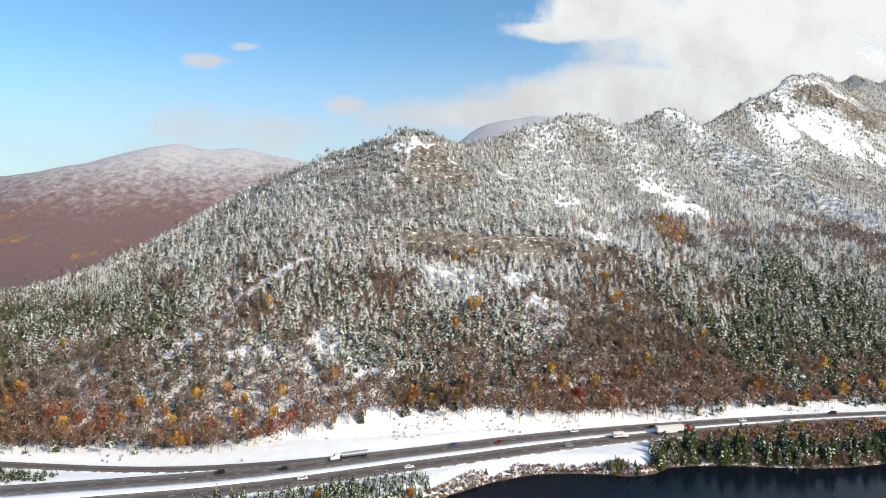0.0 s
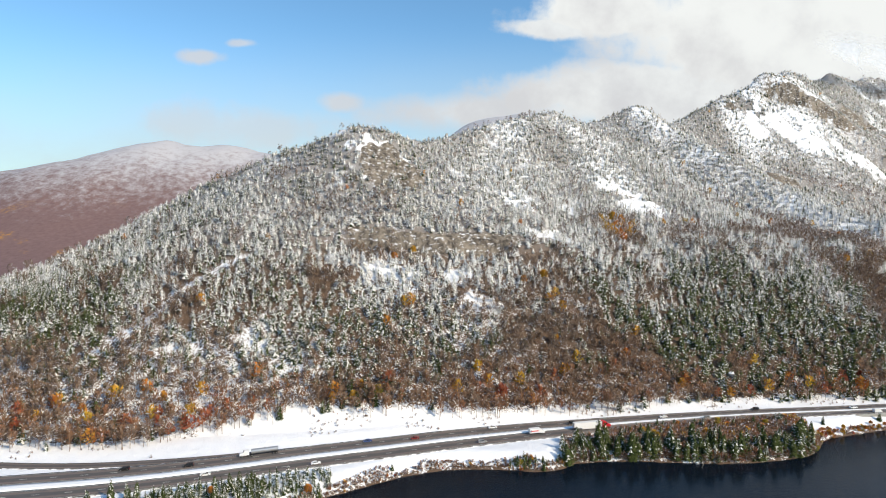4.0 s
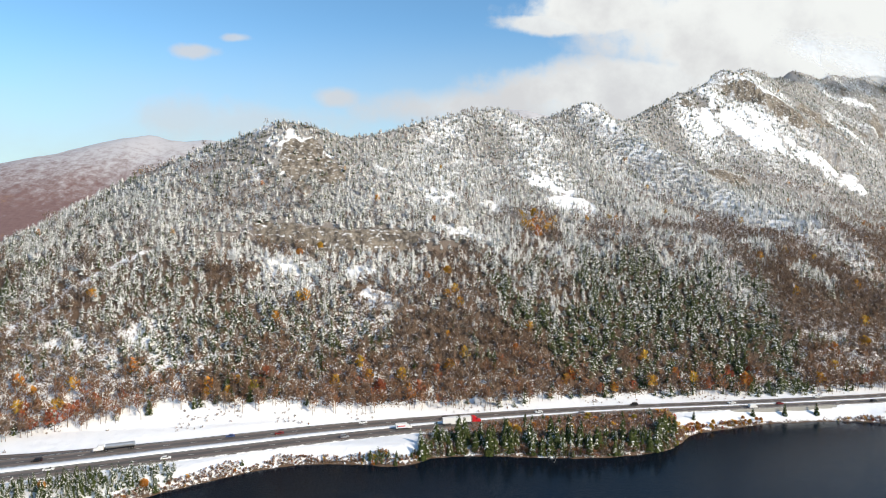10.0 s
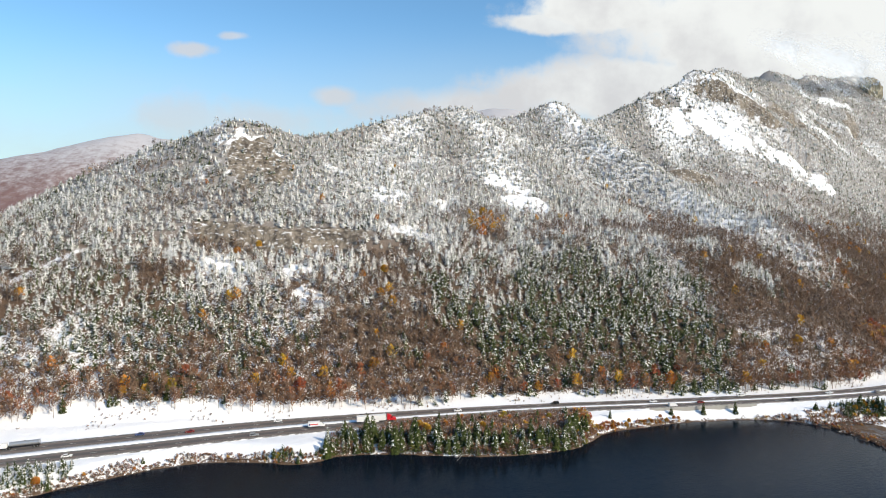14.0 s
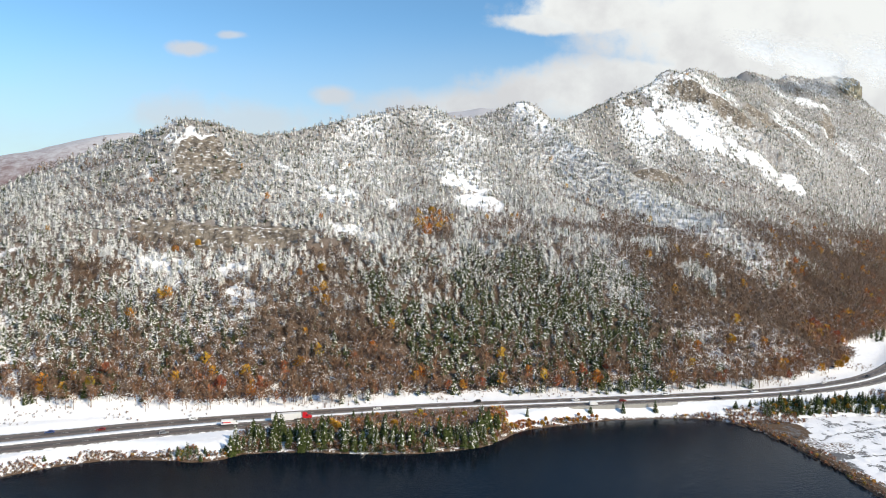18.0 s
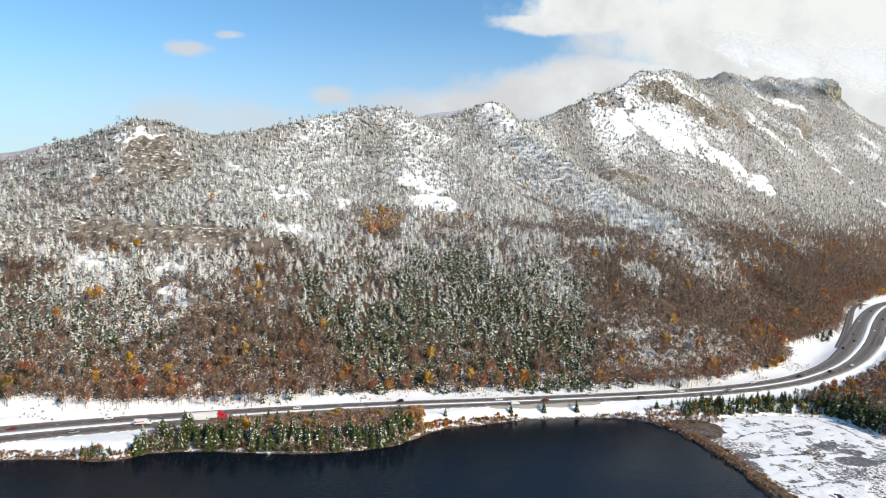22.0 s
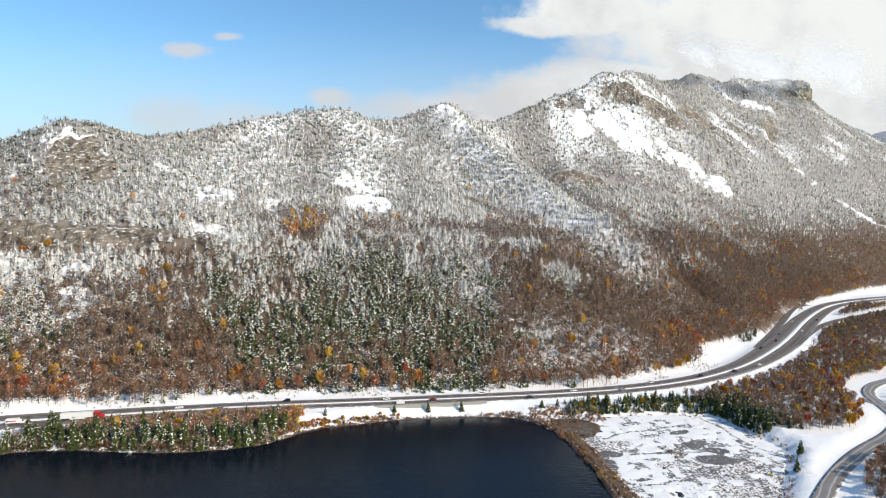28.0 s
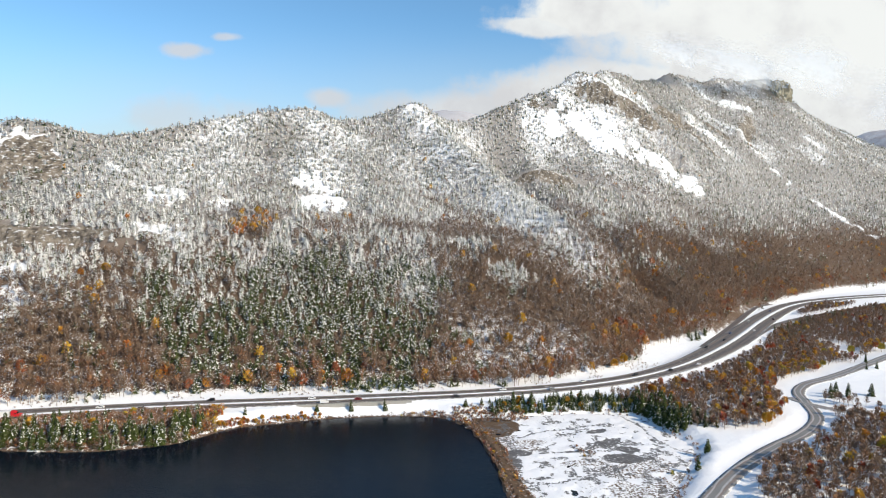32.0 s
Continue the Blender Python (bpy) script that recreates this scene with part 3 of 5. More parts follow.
def lie(x, y):
    """The ground's height between the grid's points."""
    x, y = np.asarray(x, float), np.asarray(y, float)
    i, j = np.clip(np.searchsorted(gx, x) - 1, 0, len(gx) - 2), np.clip(np.searchsorted(gy, y) - 1, 0, len(gy) - 2)
    fx, fy = (x - gx[i]) / (gx[i + 1] - gx[i]), (y - gy[j]) / (gy[j + 1] - gy[j])
    return GZ[i, j] * (1 - fx) * (1 - fy) + GZ[i + 1, j] * fx * (1 - fy) + GZ[i, j + 1] * (1 - fx) * fy + GZ[i + 1, j + 1] * fx * fy


def blot(x, y, cx, cy, rx, ry, turn=0.0, ragged=0.5):
    """1 well inside an uneven oval, 0 outside."""
    c, s = math.cos(radians(turn)), math.sin(radians(turn))
    dx, dy = x - cx, y - cy
    d = np.hypot((dx * c + dy * s) / rx, (dy * c - dx * s) / ry) + ragged * fractal(x, y, 18, 61, 3) * 0.6
    return step_up(-d, -1.15, -0.75)


def open_snow(x, y):
    """Bare slabs and clearings under snow."""
    m = blot(x, y, 250, 614, 23, 34, 0, 1.4)
    for spec in ((604, 1024, 20, 15, 0), (635, 1006, 30, 13, -20), (668, 990, 32, 15, -10), (722, 990, 40, 13, -5), (775, 982, 34, 11, -12), (562, 986, 16, 14, 0), (585, 1000, 12, 14, 0), (690, 1012, 22, 6, -20), (812, 968, 22, 5, -20), (1090, 1076, 56, 9, -46), (-22, 562, 19, 10, -22), (-38, 548, 12, 11, 0)):
        m = np.maximum(m, blot(x, y, *spec, 2.3))
    return m


def dappled_snow(x, y):
    """Snowy ledges with trees scattered over them."""
    m = blot(x, y, 170, 572, 20, 12, 10, 2.3)
    for spec in ((132, 488, 20, 12, 0), (118, 545, 14, 9, 0), (4, 558, 9, 6, 0), (-44, 524, 12, 8, 0), (-16, 520, 9, 4, 0), (12, 540, 8, 4, 0), (4, 431, 20, 7, 5), (52, 432, 14, 6, 0), (145, 600, 9, 6, 0), (60, 565, 9, 5, 0), (345, 880, 10, 26, 25), (70, 404, 12, 5, 0), (640, 1040, 40, 10, -10), (760, 1110, 24, 10, -30), (1060, 1330, 34, 14, 0), (700, 1092, 40, 8, -20)):
        m = np.maximum(m, blot(x, y, *spec, 2.3))
    return m


def bare_rock(x, y):
    m = blot(x, y, -8, 540, 27, 26, 0, 1.0)
    for spec in ((20, 457, 50, 10, 3), (85, 466, 42, 11, 6), (132, 476, 12, 8, 0), (680, 1071, 46, 8, -8), (745, 1059, 36, 8, -16), (796, 1050, 26, 8, -20), (547, 1030, 16, 7, 0), (1222, 1455, 30, 44, 20), (535, 883, 50, 8, 0), (1045, 1245, 52, 13, 50), (1057, 1371, 22, 9, 40), (835, 1122, 52, 9, 12), (880, 1090, 34, 7, -40), (930, 1180, 40, 8, -30)):
        m = np.maximum(m, blot(x, y, *spec))
    return m


def fringe_of(x):
    """How far past the mountain's foot the woods begin."""
    return np.interp(x, (-200, -138, -75, -50, -5, 40, 100, 180, 276, 337, 440, 520, 600, 760, 900), (-6, -13, -6, 4, 5, 0, -6, -9, -9, -9, -10, -5, -4, -8, 0))


flat_x, flat_y, flat_z = GX.ravel(), GY.ravel(), GZ.ravel()
into_hill = side(flat_x, flat_y, FOOT)
clear = open_snow(flat_x, flat_y)
hardwood_side = step_up(flat_x, 380, 520)
leafy = (0.70 + 0.14 * step_up(flat_z, 60, 120)) * step_up(into_hill - fringe_of(flat_x), 2, 12) + 0.18 * fractal(flat_x, flat_y, 60, 71, 3) - 0.16 * step_up(flat_z, 64, 130) * (1 - step_up(flat_x, 480, 620)) - 0.14 * step_up(flat_z, 90, 170) * step_up(flat_x, 480, 620) - 0.18 * np.exp(-(nearest(flat_x, flat_y, TONGUE)[0] / 24) ** 2) * step_up(flat_z, 55, 90)
leafy = leafy - 0.02 * (1 - step_up(flat_z, 16, 40)) + 0.10 * blot(flat_x, flat_y, 272, 420, 102, 56) + 0.06 * hardwood_side * (1 - step_up(flat_z, 60, 120))
leafy = leafy - 0.05 * blot(flat_x, flat_y, 430, 420, 60, 38) - 0.26 * blot(flat_x, flat_y, -135, 335, 105, 42) - 0.8 * clear - 0.45 * dappled_snow(flat_x, flat_y)
lowland = step_up(-into_hill, 30, 60) * step_up(flat_x, 410, 520)
leafy = np.where(into_hill < fringe_of(flat_x), -0.45 + 0.55 * lowland * step_up(fractal(flat_x, flat_y, 70, 81, 3), -0.2, 0.5), leafy)
shore_gap = -inside(flat_x, flat_y, SHORE)
leafy = np.maximum(leafy, 0.75 * step_up(-shore_gap, -2.4 - np.where(flat_x > 376, 5, 0), -0.8))
crags = step_up(flat_z, 190, 270) * step_up(flat_x, 500, 600)
leafy = leafy - 0.12 * crags + 0.12 * step_up(flat_x + 0.4 * flat_z, 800, 960) + 0.34 * fractal((0.9 * flat_x - 0.45 * flat_y) / 4, 0.45 * flat_x + 0.9 * flat_y, 26, 75, 3) * crags - 0.08 * step_up(flat_z, 85, 120) * step_up(flat_x, 10, 60) * (1 - step_up(flat_x, 440, 500))
leafy = np.where(nearest(flat_x, flat_y, TRACK)[0] < 3.5, 0.42, leafy)
stone = np.maximum(bare_rock(flat_x, flat_y), np.maximum(0.20 * crags, 0.24 * clear)) * np.where(into_hill > 0, 1, 0)
away = np.maximum(step_up(flat_y, 1750, 1900), step_up(-flat_x, 700, 900) * step_up(flat_y, 650, 900))
away = np.maximum(away, step_up(flat_y - 0.5 * flat_x, 1200, 1500))
ground = new("ground", mesh_from("ground", np.stack([flat_x, flat_y, flat_z], 1), grid_faces(len(gx), len(gy)), GROUND, True, litter=leafy, rock=stone, far=away))
tagged(ground, "snow-covered mountain slopes and valley floor with leaf litter and rock", "ground", kind="structure")

wx, wy = np.meshgrid(np.arange(-260, 521, 20), np.arange(-160, 341, 20), indexing="ij")
lake = new("water", mesh_from("water", np.stack([wx.ravel(), wy.ravel(), 0 * wx.ravel()], 1), grid_faces(*wx.shape), WATER, True))
tagged(lake, "dark rippled lake water between snowy shores", "lake", kind="structure")

# the marsh: snow on hummocks with dark pools between
mx, my = np.meshgrid(np.arange(376, 508, 1.0), np.arange(186, 340, 1.0), indexing="ij")
mx, my = mx.ravel(), my.ravel()
rim = inside(mx, my, MARSH)
west = nearest(mx, my, rounded([(374, 327), (388, 308), (394, 282), (397, 250), (400, 220), (410, 186)], 3))[0]
pond = step_up(blot(mx, my, 401, 314, 14, 11, -30, 0.8), 0.2, 0.7)
wet = 0.2 * pond
for spec in ((458, 290, 11, 5, 25), (459, 269, 11, 6, 0), (466, 281, 8, 6, 0), (455, 305, 7, 3, 20), (412, 248, 13, 5, 0), (404, 262, 4, 13, 15), (408, 276, 8, 4, 0), (446, 222, 12, 5, 10), (436, 278, 10, 2.2, 5), (488, 292, 5, 3, 0)):
    wet = np.maximum(wet, 0.62 * blot(mx, my, spec[0], spec[1], spec[2] * 0.66, spec[3] * 0.6, spec[4], 1.6))
# narrow channels winding between the pools
for line in ([(470, 333), (479, 326), (482, 308), (485, 288), (491, 277), (497, 273)], [(466, 318), (452, 313), (438, 308), (420, 303), (410, 296)], [(418, 276), (436, 277), (454, 277), (462, 284)], [(402, 243), (418, 242), (440, 250), (456, 262)], [(470, 268), (478, 256), (476, 244)], [(404, 300), (404, 280), (406, 262), (402, 243)]):
    wet = np.maximum(wet, 0.60 * step_up(-nearest(mx + 1.5 * grain(mx, my, 7, 98), my + 1.5 * grain(mx, my, 7, 99), rounded(line, 2))[0], -1.7, -0.3))
tussock = fractal(mx, my, 4.5, 93, 3)
wet = np.maximum(wet, 0.46 * step_up(tussock + 0.3 * fractal(mx, my, 26, 94, 2), 0.20, 0.6))
mz = 0.32 + 0.30 * fractal(mx, my, 4, 95, 3) * (1 - wet) - 0.2 * wet - 0.05 * pond + 0.9 * step_up(-west, -6, -2)
mz = np.where(rim < 0, np.minimum(mz, 0.1 + rim * 0.5), mz)
reeds = 0.95 * step_up(-west, -9, -3) + 0.8 * pond + 0.25 * step_up(fractal(mx, my, 22, 97, 3), 0.0, 0.5) + 0.15 * step_up(255 - my, 0, 30)
for spec in ((408, 281, 10, 4, 0), (418, 290, 9, 3, 0), (447, 254, 15, 5, 0), (458, 233, 18, 8, 0), (436, 264, 9, 4, 0), (466, 260, 9, 6, 0), (398, 300, 9, 8, 0), (486, 240, 10, 12, 0)):
    reeds = np.maximum(reeds, 0.5 * blot(mx, my, *spec, 1.6))
marsh = new("marsh", mesh_from("marsh", np.stack([mx, my, mz], 1), grid_faces(132, 154), MARSH_SNOW, True, reed=reeds, wet=(0.20 + 0.72 * wet) * (1 - step_up(-west, -5, -2))))
tagged(marsh, "snowy marsh with dark pools and brown reeds beside the lake", "marsh", kind="structure")


# ---------------------------------------------------------------- roads
def normals_of(line):
    t = np.gradient(line[:, :2], axis=0)
    t /= np.linalg.norm(t, axis=1)[:, None]
    return np.stack([-t[:, 1], t[:, 0]], 1)


def strip(name, line, left, right, lift, mat, columns=7, deep=0.35):
    """A band along a line, from left to right of it, with sides that go into the ground."""
    n = normals_of(line)
    left, right = np.broadcast_to(left, len(line)), np.broadcast_to(right, len(line))
    rows, across = [], []
    for k in range(-1, columns + 1):
        f = min(max(k / (columns - 1), 0), 1)
        xy = line[:, :2] + n * (left + (right - left) * f)[:, None]
        z = line[:, 2] + lift - (deep if k in (-1, columns) else 0)
        rows.append(np.concatenate([xy, z[:, None]], 1))
        across.append(np.full(len(line), f))
    v = np.stack(rows, 1).reshape(-1, 3)
    return mesh_from(name, v, grid_faces(len(line), columns + 2)[:, ::-1], mat, False, across=np.stack(across, 1).ravel())


road = tagged(new("highway"), "divided highway of dark wet asphalt with snowy verges", "highway", kind="structure")
off, wide = HIGHWAY[:, 3], HIGHWAY[:, 4]
part("carriageway", strip("carriageway", HIGHWAY, off + wide / 2, off - wide / 2, 0.02, TARMAC), road)
part("carriageway", strip("carriageway", HIGHWAY, -off + wide / 2, -off - wide / 2, 0.02, TARMAC), road)
for name, line, half in (("ramp", RAMP, 3.2), ("exit_ramp", EXIT_RAMP, 3.6), ("slip_ramp", SLIP_RAMP, 3.2)):
    tagged(new(name, strip(name, line, half, -half, 0.012, TARMAC)), "single-lane asphalt ramp with snow on both sides", "ramp", kind="structure")
tagged(new("side_road", strip("side_road", SIDE_ROAD, 3.9, -3.9, 0.03, OLD_TARMAC)), "winding grey side road with slush and wheel tracks", "road", kind="structure")
tagged(new("loop_road", strip("loop_road", LOOP_ROAD, 3.0, -3.0, 0.02, OLD_TARMAC)), "narrow slushy road branching off across the snow", "road", kind="structure")
median = tagged(new("median"), "narrow median strip of ploughed snow", "median", kind="structure")
ridge = HIGHWAY.copy()
ridge[:, 2] += 0.12 * grain(HIGHWAY[:, 0], HIGHWAY[:, 1], 9, 7)
part("snow_ridge", strip("snow_ridge", ridge, off - wide / 2 - 0.15, -off + wide / 2 + 0.15, 0.22, SNOW, 4), median)


def cut(line, a, b, stop):
    """Points of a line every so many metres between two x."""
    keep = line[(line[:, 0] > a) & (line[:, 0] < b)]
    return spread(keep, stop)


dash = mesh_from("lane_dash", [(-1.5, -0.11, 0), (1.5, -0.11, 0), (1.5, 0.11, 0), (-1.5, 0.11, 0), (-1.5, -0.13, -0.02), (1.5, -0.13, -0.02), (1.5, 0.13, -0.02), (-1.5, 0.13, -0.02)], [(0, 1, 2, 3), (4, 5, 1, 0), (6, 7, 3, 2)], LINE)
for sign in (1, -1):
    at = cut(HIGHWAY, -250, 900, 12.2)
    n = normals_of(at)
    for row, k in zip(at, n):
        p = row[:2] + k * sign * row[3]
        part("lane_dash", dash, road, place=pose(p[0], p[1], row[2] + 0.035, 0, 0, math.degrees(math.atan2(-k[0], k[1]))))
    for edge in (1, -1):
        at = cut(HIGHWAY, -400, 1200, 6)
        mid = sign * at[:, 3] + edge * (at[:, 4] / 2 - 1.1)
        part("edge_line", strip("edge_line", at, mid + 0.09, mid - 0.09, 0.036, LINE, 2, 0.01), road)


# ---------------------------------------------------------------- woods
rng = np.random.default_rng(7)


def boughs(xyz, tall, radius, count, rng):
    """Drooping boughs of evergreens: short three-cornered fans, dense below and thinning to the tip."""
    n = len(xyz)
    up = 0.05 + 0.93 * (1 - (1 - (np.arange(count)[None, :] + rng.random((n, count))) / count) ** 0.64)
    turn = rng.random((n, count)) * 6.2832
    reach = radius[:, None] * (1.05 - up) ** 0.58 * (0.55 + 0.55 * rng.random((n, count)))
    half = radius[:, None] * (0.11 + 0.12 * rng.random((n, count))) * (1.25 - 0.75 * up) * (1 + 9.0 / count)
    drop = (0.035 + 0.05 * rng.random((n, count))) * tall[:, None] * (1.15 - 0.6 * up)
    z = xyz[:, 2, None] + up * tall[:, None]
    out = np.empty((n, count, 3, 3))
    root = (0.10 + 0.40 * rng.random((n, count))) * reach
    out[:, :, 0] = np.stack([xyz[:, 0, None] + root * np.cos(turn), xyz[:, 1, None] + root * np.sin(turn), z + 0.5 * drop], -1)
    for k, s in ((1, -1), (2, 1)):
        far = reach * (0.85 + 0.3 * rng.random((n, count)))
        out[:, :, k] = np.stack([xyz[:, 0, None] + far * np.cos(turn) - s * half * np.sin(turn), xyz[:, 1, None] + far * np.sin(turn) + s * half * np.cos(turn), z - drop * (0.5 + 0.8 * rng.random((n, count)))], -1)
    return out


def evergreen_wood(name, trees, snow, count, mat, label):
    """trees: x, y, z, height, radius."""
    rng = np.random.default_rng(len(trees))
    tri = boughs(trees[:, :3], trees[:, 3], trees[:, 4], count, rng)
    v = tri.reshape(-1, 3)
    s = np.repeat(np.clip(snow, 0, 1), count * 3)
    # dark stems inside the boughs
    n = len(trees)
    stem = np.repeat(trees[:, None, :3], 4, 1)
    for k in range(3):
        stem[:, k, 0] += 0.34 * trees[:, 4] * math.cos(k * 2.0944)
        stem[:, k, 1] += 0.34 * trees[:, 4] * math.sin(k * 2.0944)
        stem[:, k, 2] -= 0.6
    stem[:, 3, 2] += 0.9 * trees[:, 3]
    base = len(v) + 4 * np.arange(n)[:, None]
    faces = np.concatenate([np.arange(len(v)).reshape(-1, 3), *[base + np.array(q)[None] for q in ((0, 1, 3), (1, 2, 3), (2, 0, 3))]])
    ob = new(name, mesh_from(name, np.concatenate([v, stem.reshape(-1, 3)]), faces, mat, False, snow=np.concatenate([s, np.repeat(0.5 * np.clip(snow, 0, 1) ** 2, 4)])))
    return tagged(ob, label, "forest", kind="stuff")


def twigs(xyz, tall, radius, count, rng, leaf):
    """Bare crowns: slivers that rise from the stem and fan out; leafy ones have broad clumps instead."""
    n = len(xyz)
    tip = 0.42 + 0.60 * rng.random((n, count)) ** 0.8
    start = np.maximum(tip - 0.05 - 0.22 * rng.random((n, count)), 0.26)
    turn = rng.random((n, count)) * 6.2832
    reach = radius[:, None] * (0.35 + 0.75 * rng.random((n, count)))
    reach = reach * np.sqrt(np.clip(1 - ((tip - 0.6) / 0.46) ** 2, 0.06, 1))
    w = (0.045 + 0.06 * rng.random((n, count))) * (1 + leaf[:, None] * 6) * (1 + 12 / count)
    px, py = -np.sin(turn), np.cos(turn)
    out = np.empty((n, count, 3, 3))
    inner = np.maximum(0.05 + 0.7 * rng.random((n, count)) ** 1.5, leaf[:, None] * 0.7)
    lean = (inner - 0.05) * (1 - leaf[:, None])
    start = start + (tip - start) * lean
    out[:, :, 0] = np.stack([xyz[:, 0, None] + reach * inner * np.cos(turn), xyz[:, 1, None] + reach * inner * np.sin(turn), xyz[:, 2, None] + tall[:, None] * (start * (1 - leaf[:, None]) + (tip - 0.1) * leaf[:, None])], -1)
    for k, s in ((1, 1), (2, -1)):
        out[:, :, k] = np.stack([xyz[:, 0, None] + reach * np.cos(turn) + s * w * px * 1.6, xyz[:, 1, None] + reach * np.sin(turn) + s * w * py * 1.6, xyz[:, 2, None] + tall[:, None] * tip + s * w * (0.5 + leaf[:, None])], -1)
    return out


def broadleaf_wood(name, trees, hue, snow, leaf, count, label):
    rng = np.random.default_rng(len(trees) + 1)
    tri = twigs(trees[:, :3], trees[:, 3], trees[:, 4], count, rng, leaf)
    v = tri.reshape(-1, 3)
    n = len(trees)
    stem = np.repeat(trees[:, None, :3], 4, 1)
    for k in range(3):
        stem[:, k, 0] += 0.16 * math.cos(k * 2.0944)
        stem[:, k, 1] += 0.16 * math.sin(k * 2.0944)
        stem[:, k, 2] -= 0.5
    stem[:, 3, 2] += 0.8 * trees[:, 3]
    base = len(v) + 4 * np.arange(n)[:, None]
    faces = np.concatenate([np.arange(len(v)).reshape(-1, 3), *[base + np.array(q)[None] for q in ((0, 1, 3), (1, 2, 3), (2, 0, 3))]])
    ob = new(name, mesh_from(name, np.concatenate([v, stem.reshape(-1, 3)]), faces, LEAVES, False, hue=np.concatenate([np.repeat(hue, count * 3), np.full(4 * n, 0.05)]), snow=np.concatenate([np.repeat(snow, count * 3), np.zeros(4 * n)])))
    return tagged(ob, label, "forest", kind="stuff")


def sown(x0, x1, y0, y1, step):
    """Spots on a jittered grid."""
    x, y = np.meshgrid(np.arange(x0, x1, step), np.arange(y0, y1, step), indexing="ij")
    x, y = x.ravel(), y.ravel()
    return x + (rng.random(len(x)) - 0.5) * step * 1.35, y + (rng.random(len(y)) - 0.5) * step * 1.35


def off_roads(x, y, gap):
    d, at = nearest(x, y, HIGHWAY)
    d = d - at[:, 3] - at[:, 4] / 2
    for line in (SIDE_ROAD, LOOP_ROAD, RAMP, EXIT_RAMP, SLIP_RAMP):
        d = np.minimum(d, nearest(x, y, line)[0] - 4)
    return d > gap


# the mountain woods, in belts by distance
for belt, (x0, x1, y0, y1, step, tufts, sprays) in {"lower": (-430, 800, 270, 520, 3.7, 72, 50), "middle": (-300, 900, 520, 800, 4.1, 44, 34), "upper": (-60, 1400, 800, 1250, 4.2, 24, 18), "right_hand": (900, 2000, 860, 1650, 5.2, 14, 12)}.items():
    x, y = sown(x0, x1, y0, y1, step)
    if belt == "upper":
        keep = ~((x > 900) & (y > 860))
        x, y = x[keep], y[keep]
    into, behind = side(x, y, FOOT), side(x, y, CREST)
    fringe = fringe_of(x) + 2 + 5 * fractal(x, y, 24, 101, 3)
    keep = (into > fringe) & (behind < 16) & off_roads(x, y, 3)
    keep &= (open_snow(x, y) < 0.5) | (rng.random(len(x)) < 0.10)
    keep &= rng.random(len(x)) > 0.45 * dappled_snow(x, y)
    keep &= (bare_rock(x, y) < 0.5) | (rng.random(len(x)) < 0.12)
    keep &= nearest(x, y, TRACK)[0] > 3
    crag = step_up(lie(x, y), 215, 280) * step_up(x, 520, 600)
    sparse = np.maximum(0.10 * crag, 0.20 * np.maximum(blot(x, y, 440, 430, 75, 48), 0.95 * blot(x, y, -135, 340, 105, 46)))
    keep &= rng.random(len(x)) > sparse
    x, y, into, fringe = x[keep], y[keep], into[keep], fringe[keep]
    z = lie(x, y)
    patch, fine = fractal(x, y, 70, 111, 3), fractal(x, y, 24, 121, 2)
    green = np.clip(blot(x, y, 276, 410, 104, 68, 0, 1.0) * (1.0 + 0.4 * fractal(x, y, 30, 115, 2)), 0, 1)
    right, west_flank = step_up(x, 360, 430), 1 - step_up(x, 40, 90)
    # where evergreens give way to hardwoods: low on the flanks, and in pockets of their own
    odds = 0.10 + 0.84 * step_up(z + (8 + 14 * right) * patch, 30 + 54 * right - 12 * west_flank, 50 + 66 * right - 12 * west_flank) + 0.84 * green
    for spec, share in (((203, 527, 26, 28), 0.95), ((340, 556, 30, 13), 0.9), ((-6, 448, 30, 7), 0.9), ((-40, 414, 24, 9), 0.7), ((82, 400, 42, 17), 0.55), ((140, 396, 34, 16), 0.4), ((-112, 446, 14, 7), 0.5), ((-192, 424, 9, 6), 0.7),
                        ((270, 500, 40, 8), 0.4), ((400, 560, 40, 24), 0.8), ((372, 500, 20, 26), 0.7), ((545, 790, 60, 24), 0.7), ((640, 900, 60, 16), 0.8), ((720, 905, 60, 14), 0.7), ((-85, 530, 20, 10), 0.6), ((-150, 555, 22, 8), 0.7), ((150, 770, 26, 10), 0.6)):
        odds -= share * blot(x, y, *spec, 0, 1.0)
    odds -= 0.4 * step_up(patch + 0.4 * fine, 0.5, 0.8) * (1 - step_up(z, 110, 180)) * (1 - green)
    stand = fractal(x, y, 55, 201, 3)
    low = 1 - step_up(z, 42, 84)
    odds -= 0.22 * step_up(stand, 0.1, 0.5) * low * (1 - green) * step_up(x, 20, 90)
    ridge = np.exp(-(nearest(x, y, TONGUE)[0] / 22) ** 2) * step_up(z, 30, 60)
    clump = blot(x, y, 432, 490, 24, 18, 20)
    far_side = step_up(x, 480, 560)
    odds += 0.85 * ridge + 0.9 * clump + 0.5 * far_side * step_up(fractal(x, y, 90, 205, 3), 0.05, 0.5) * step_up(z, 34, 60)
    pine = rng.random(len(x)) < odds
    load = 0.33 + 0.55 * step_up(z + 20 * patch, 34, 86) + 0.24 * ridge + 0.05 * clump - 0.20 * green + 0.12 * step_up(z, 85, 120) * step_up(x, 10, 60) * (1 - step_up(x, 440, 500)) + 0.08 * far_side * step_up(z, 95, 150) + 0.12 * step_up(z, 180, 260)
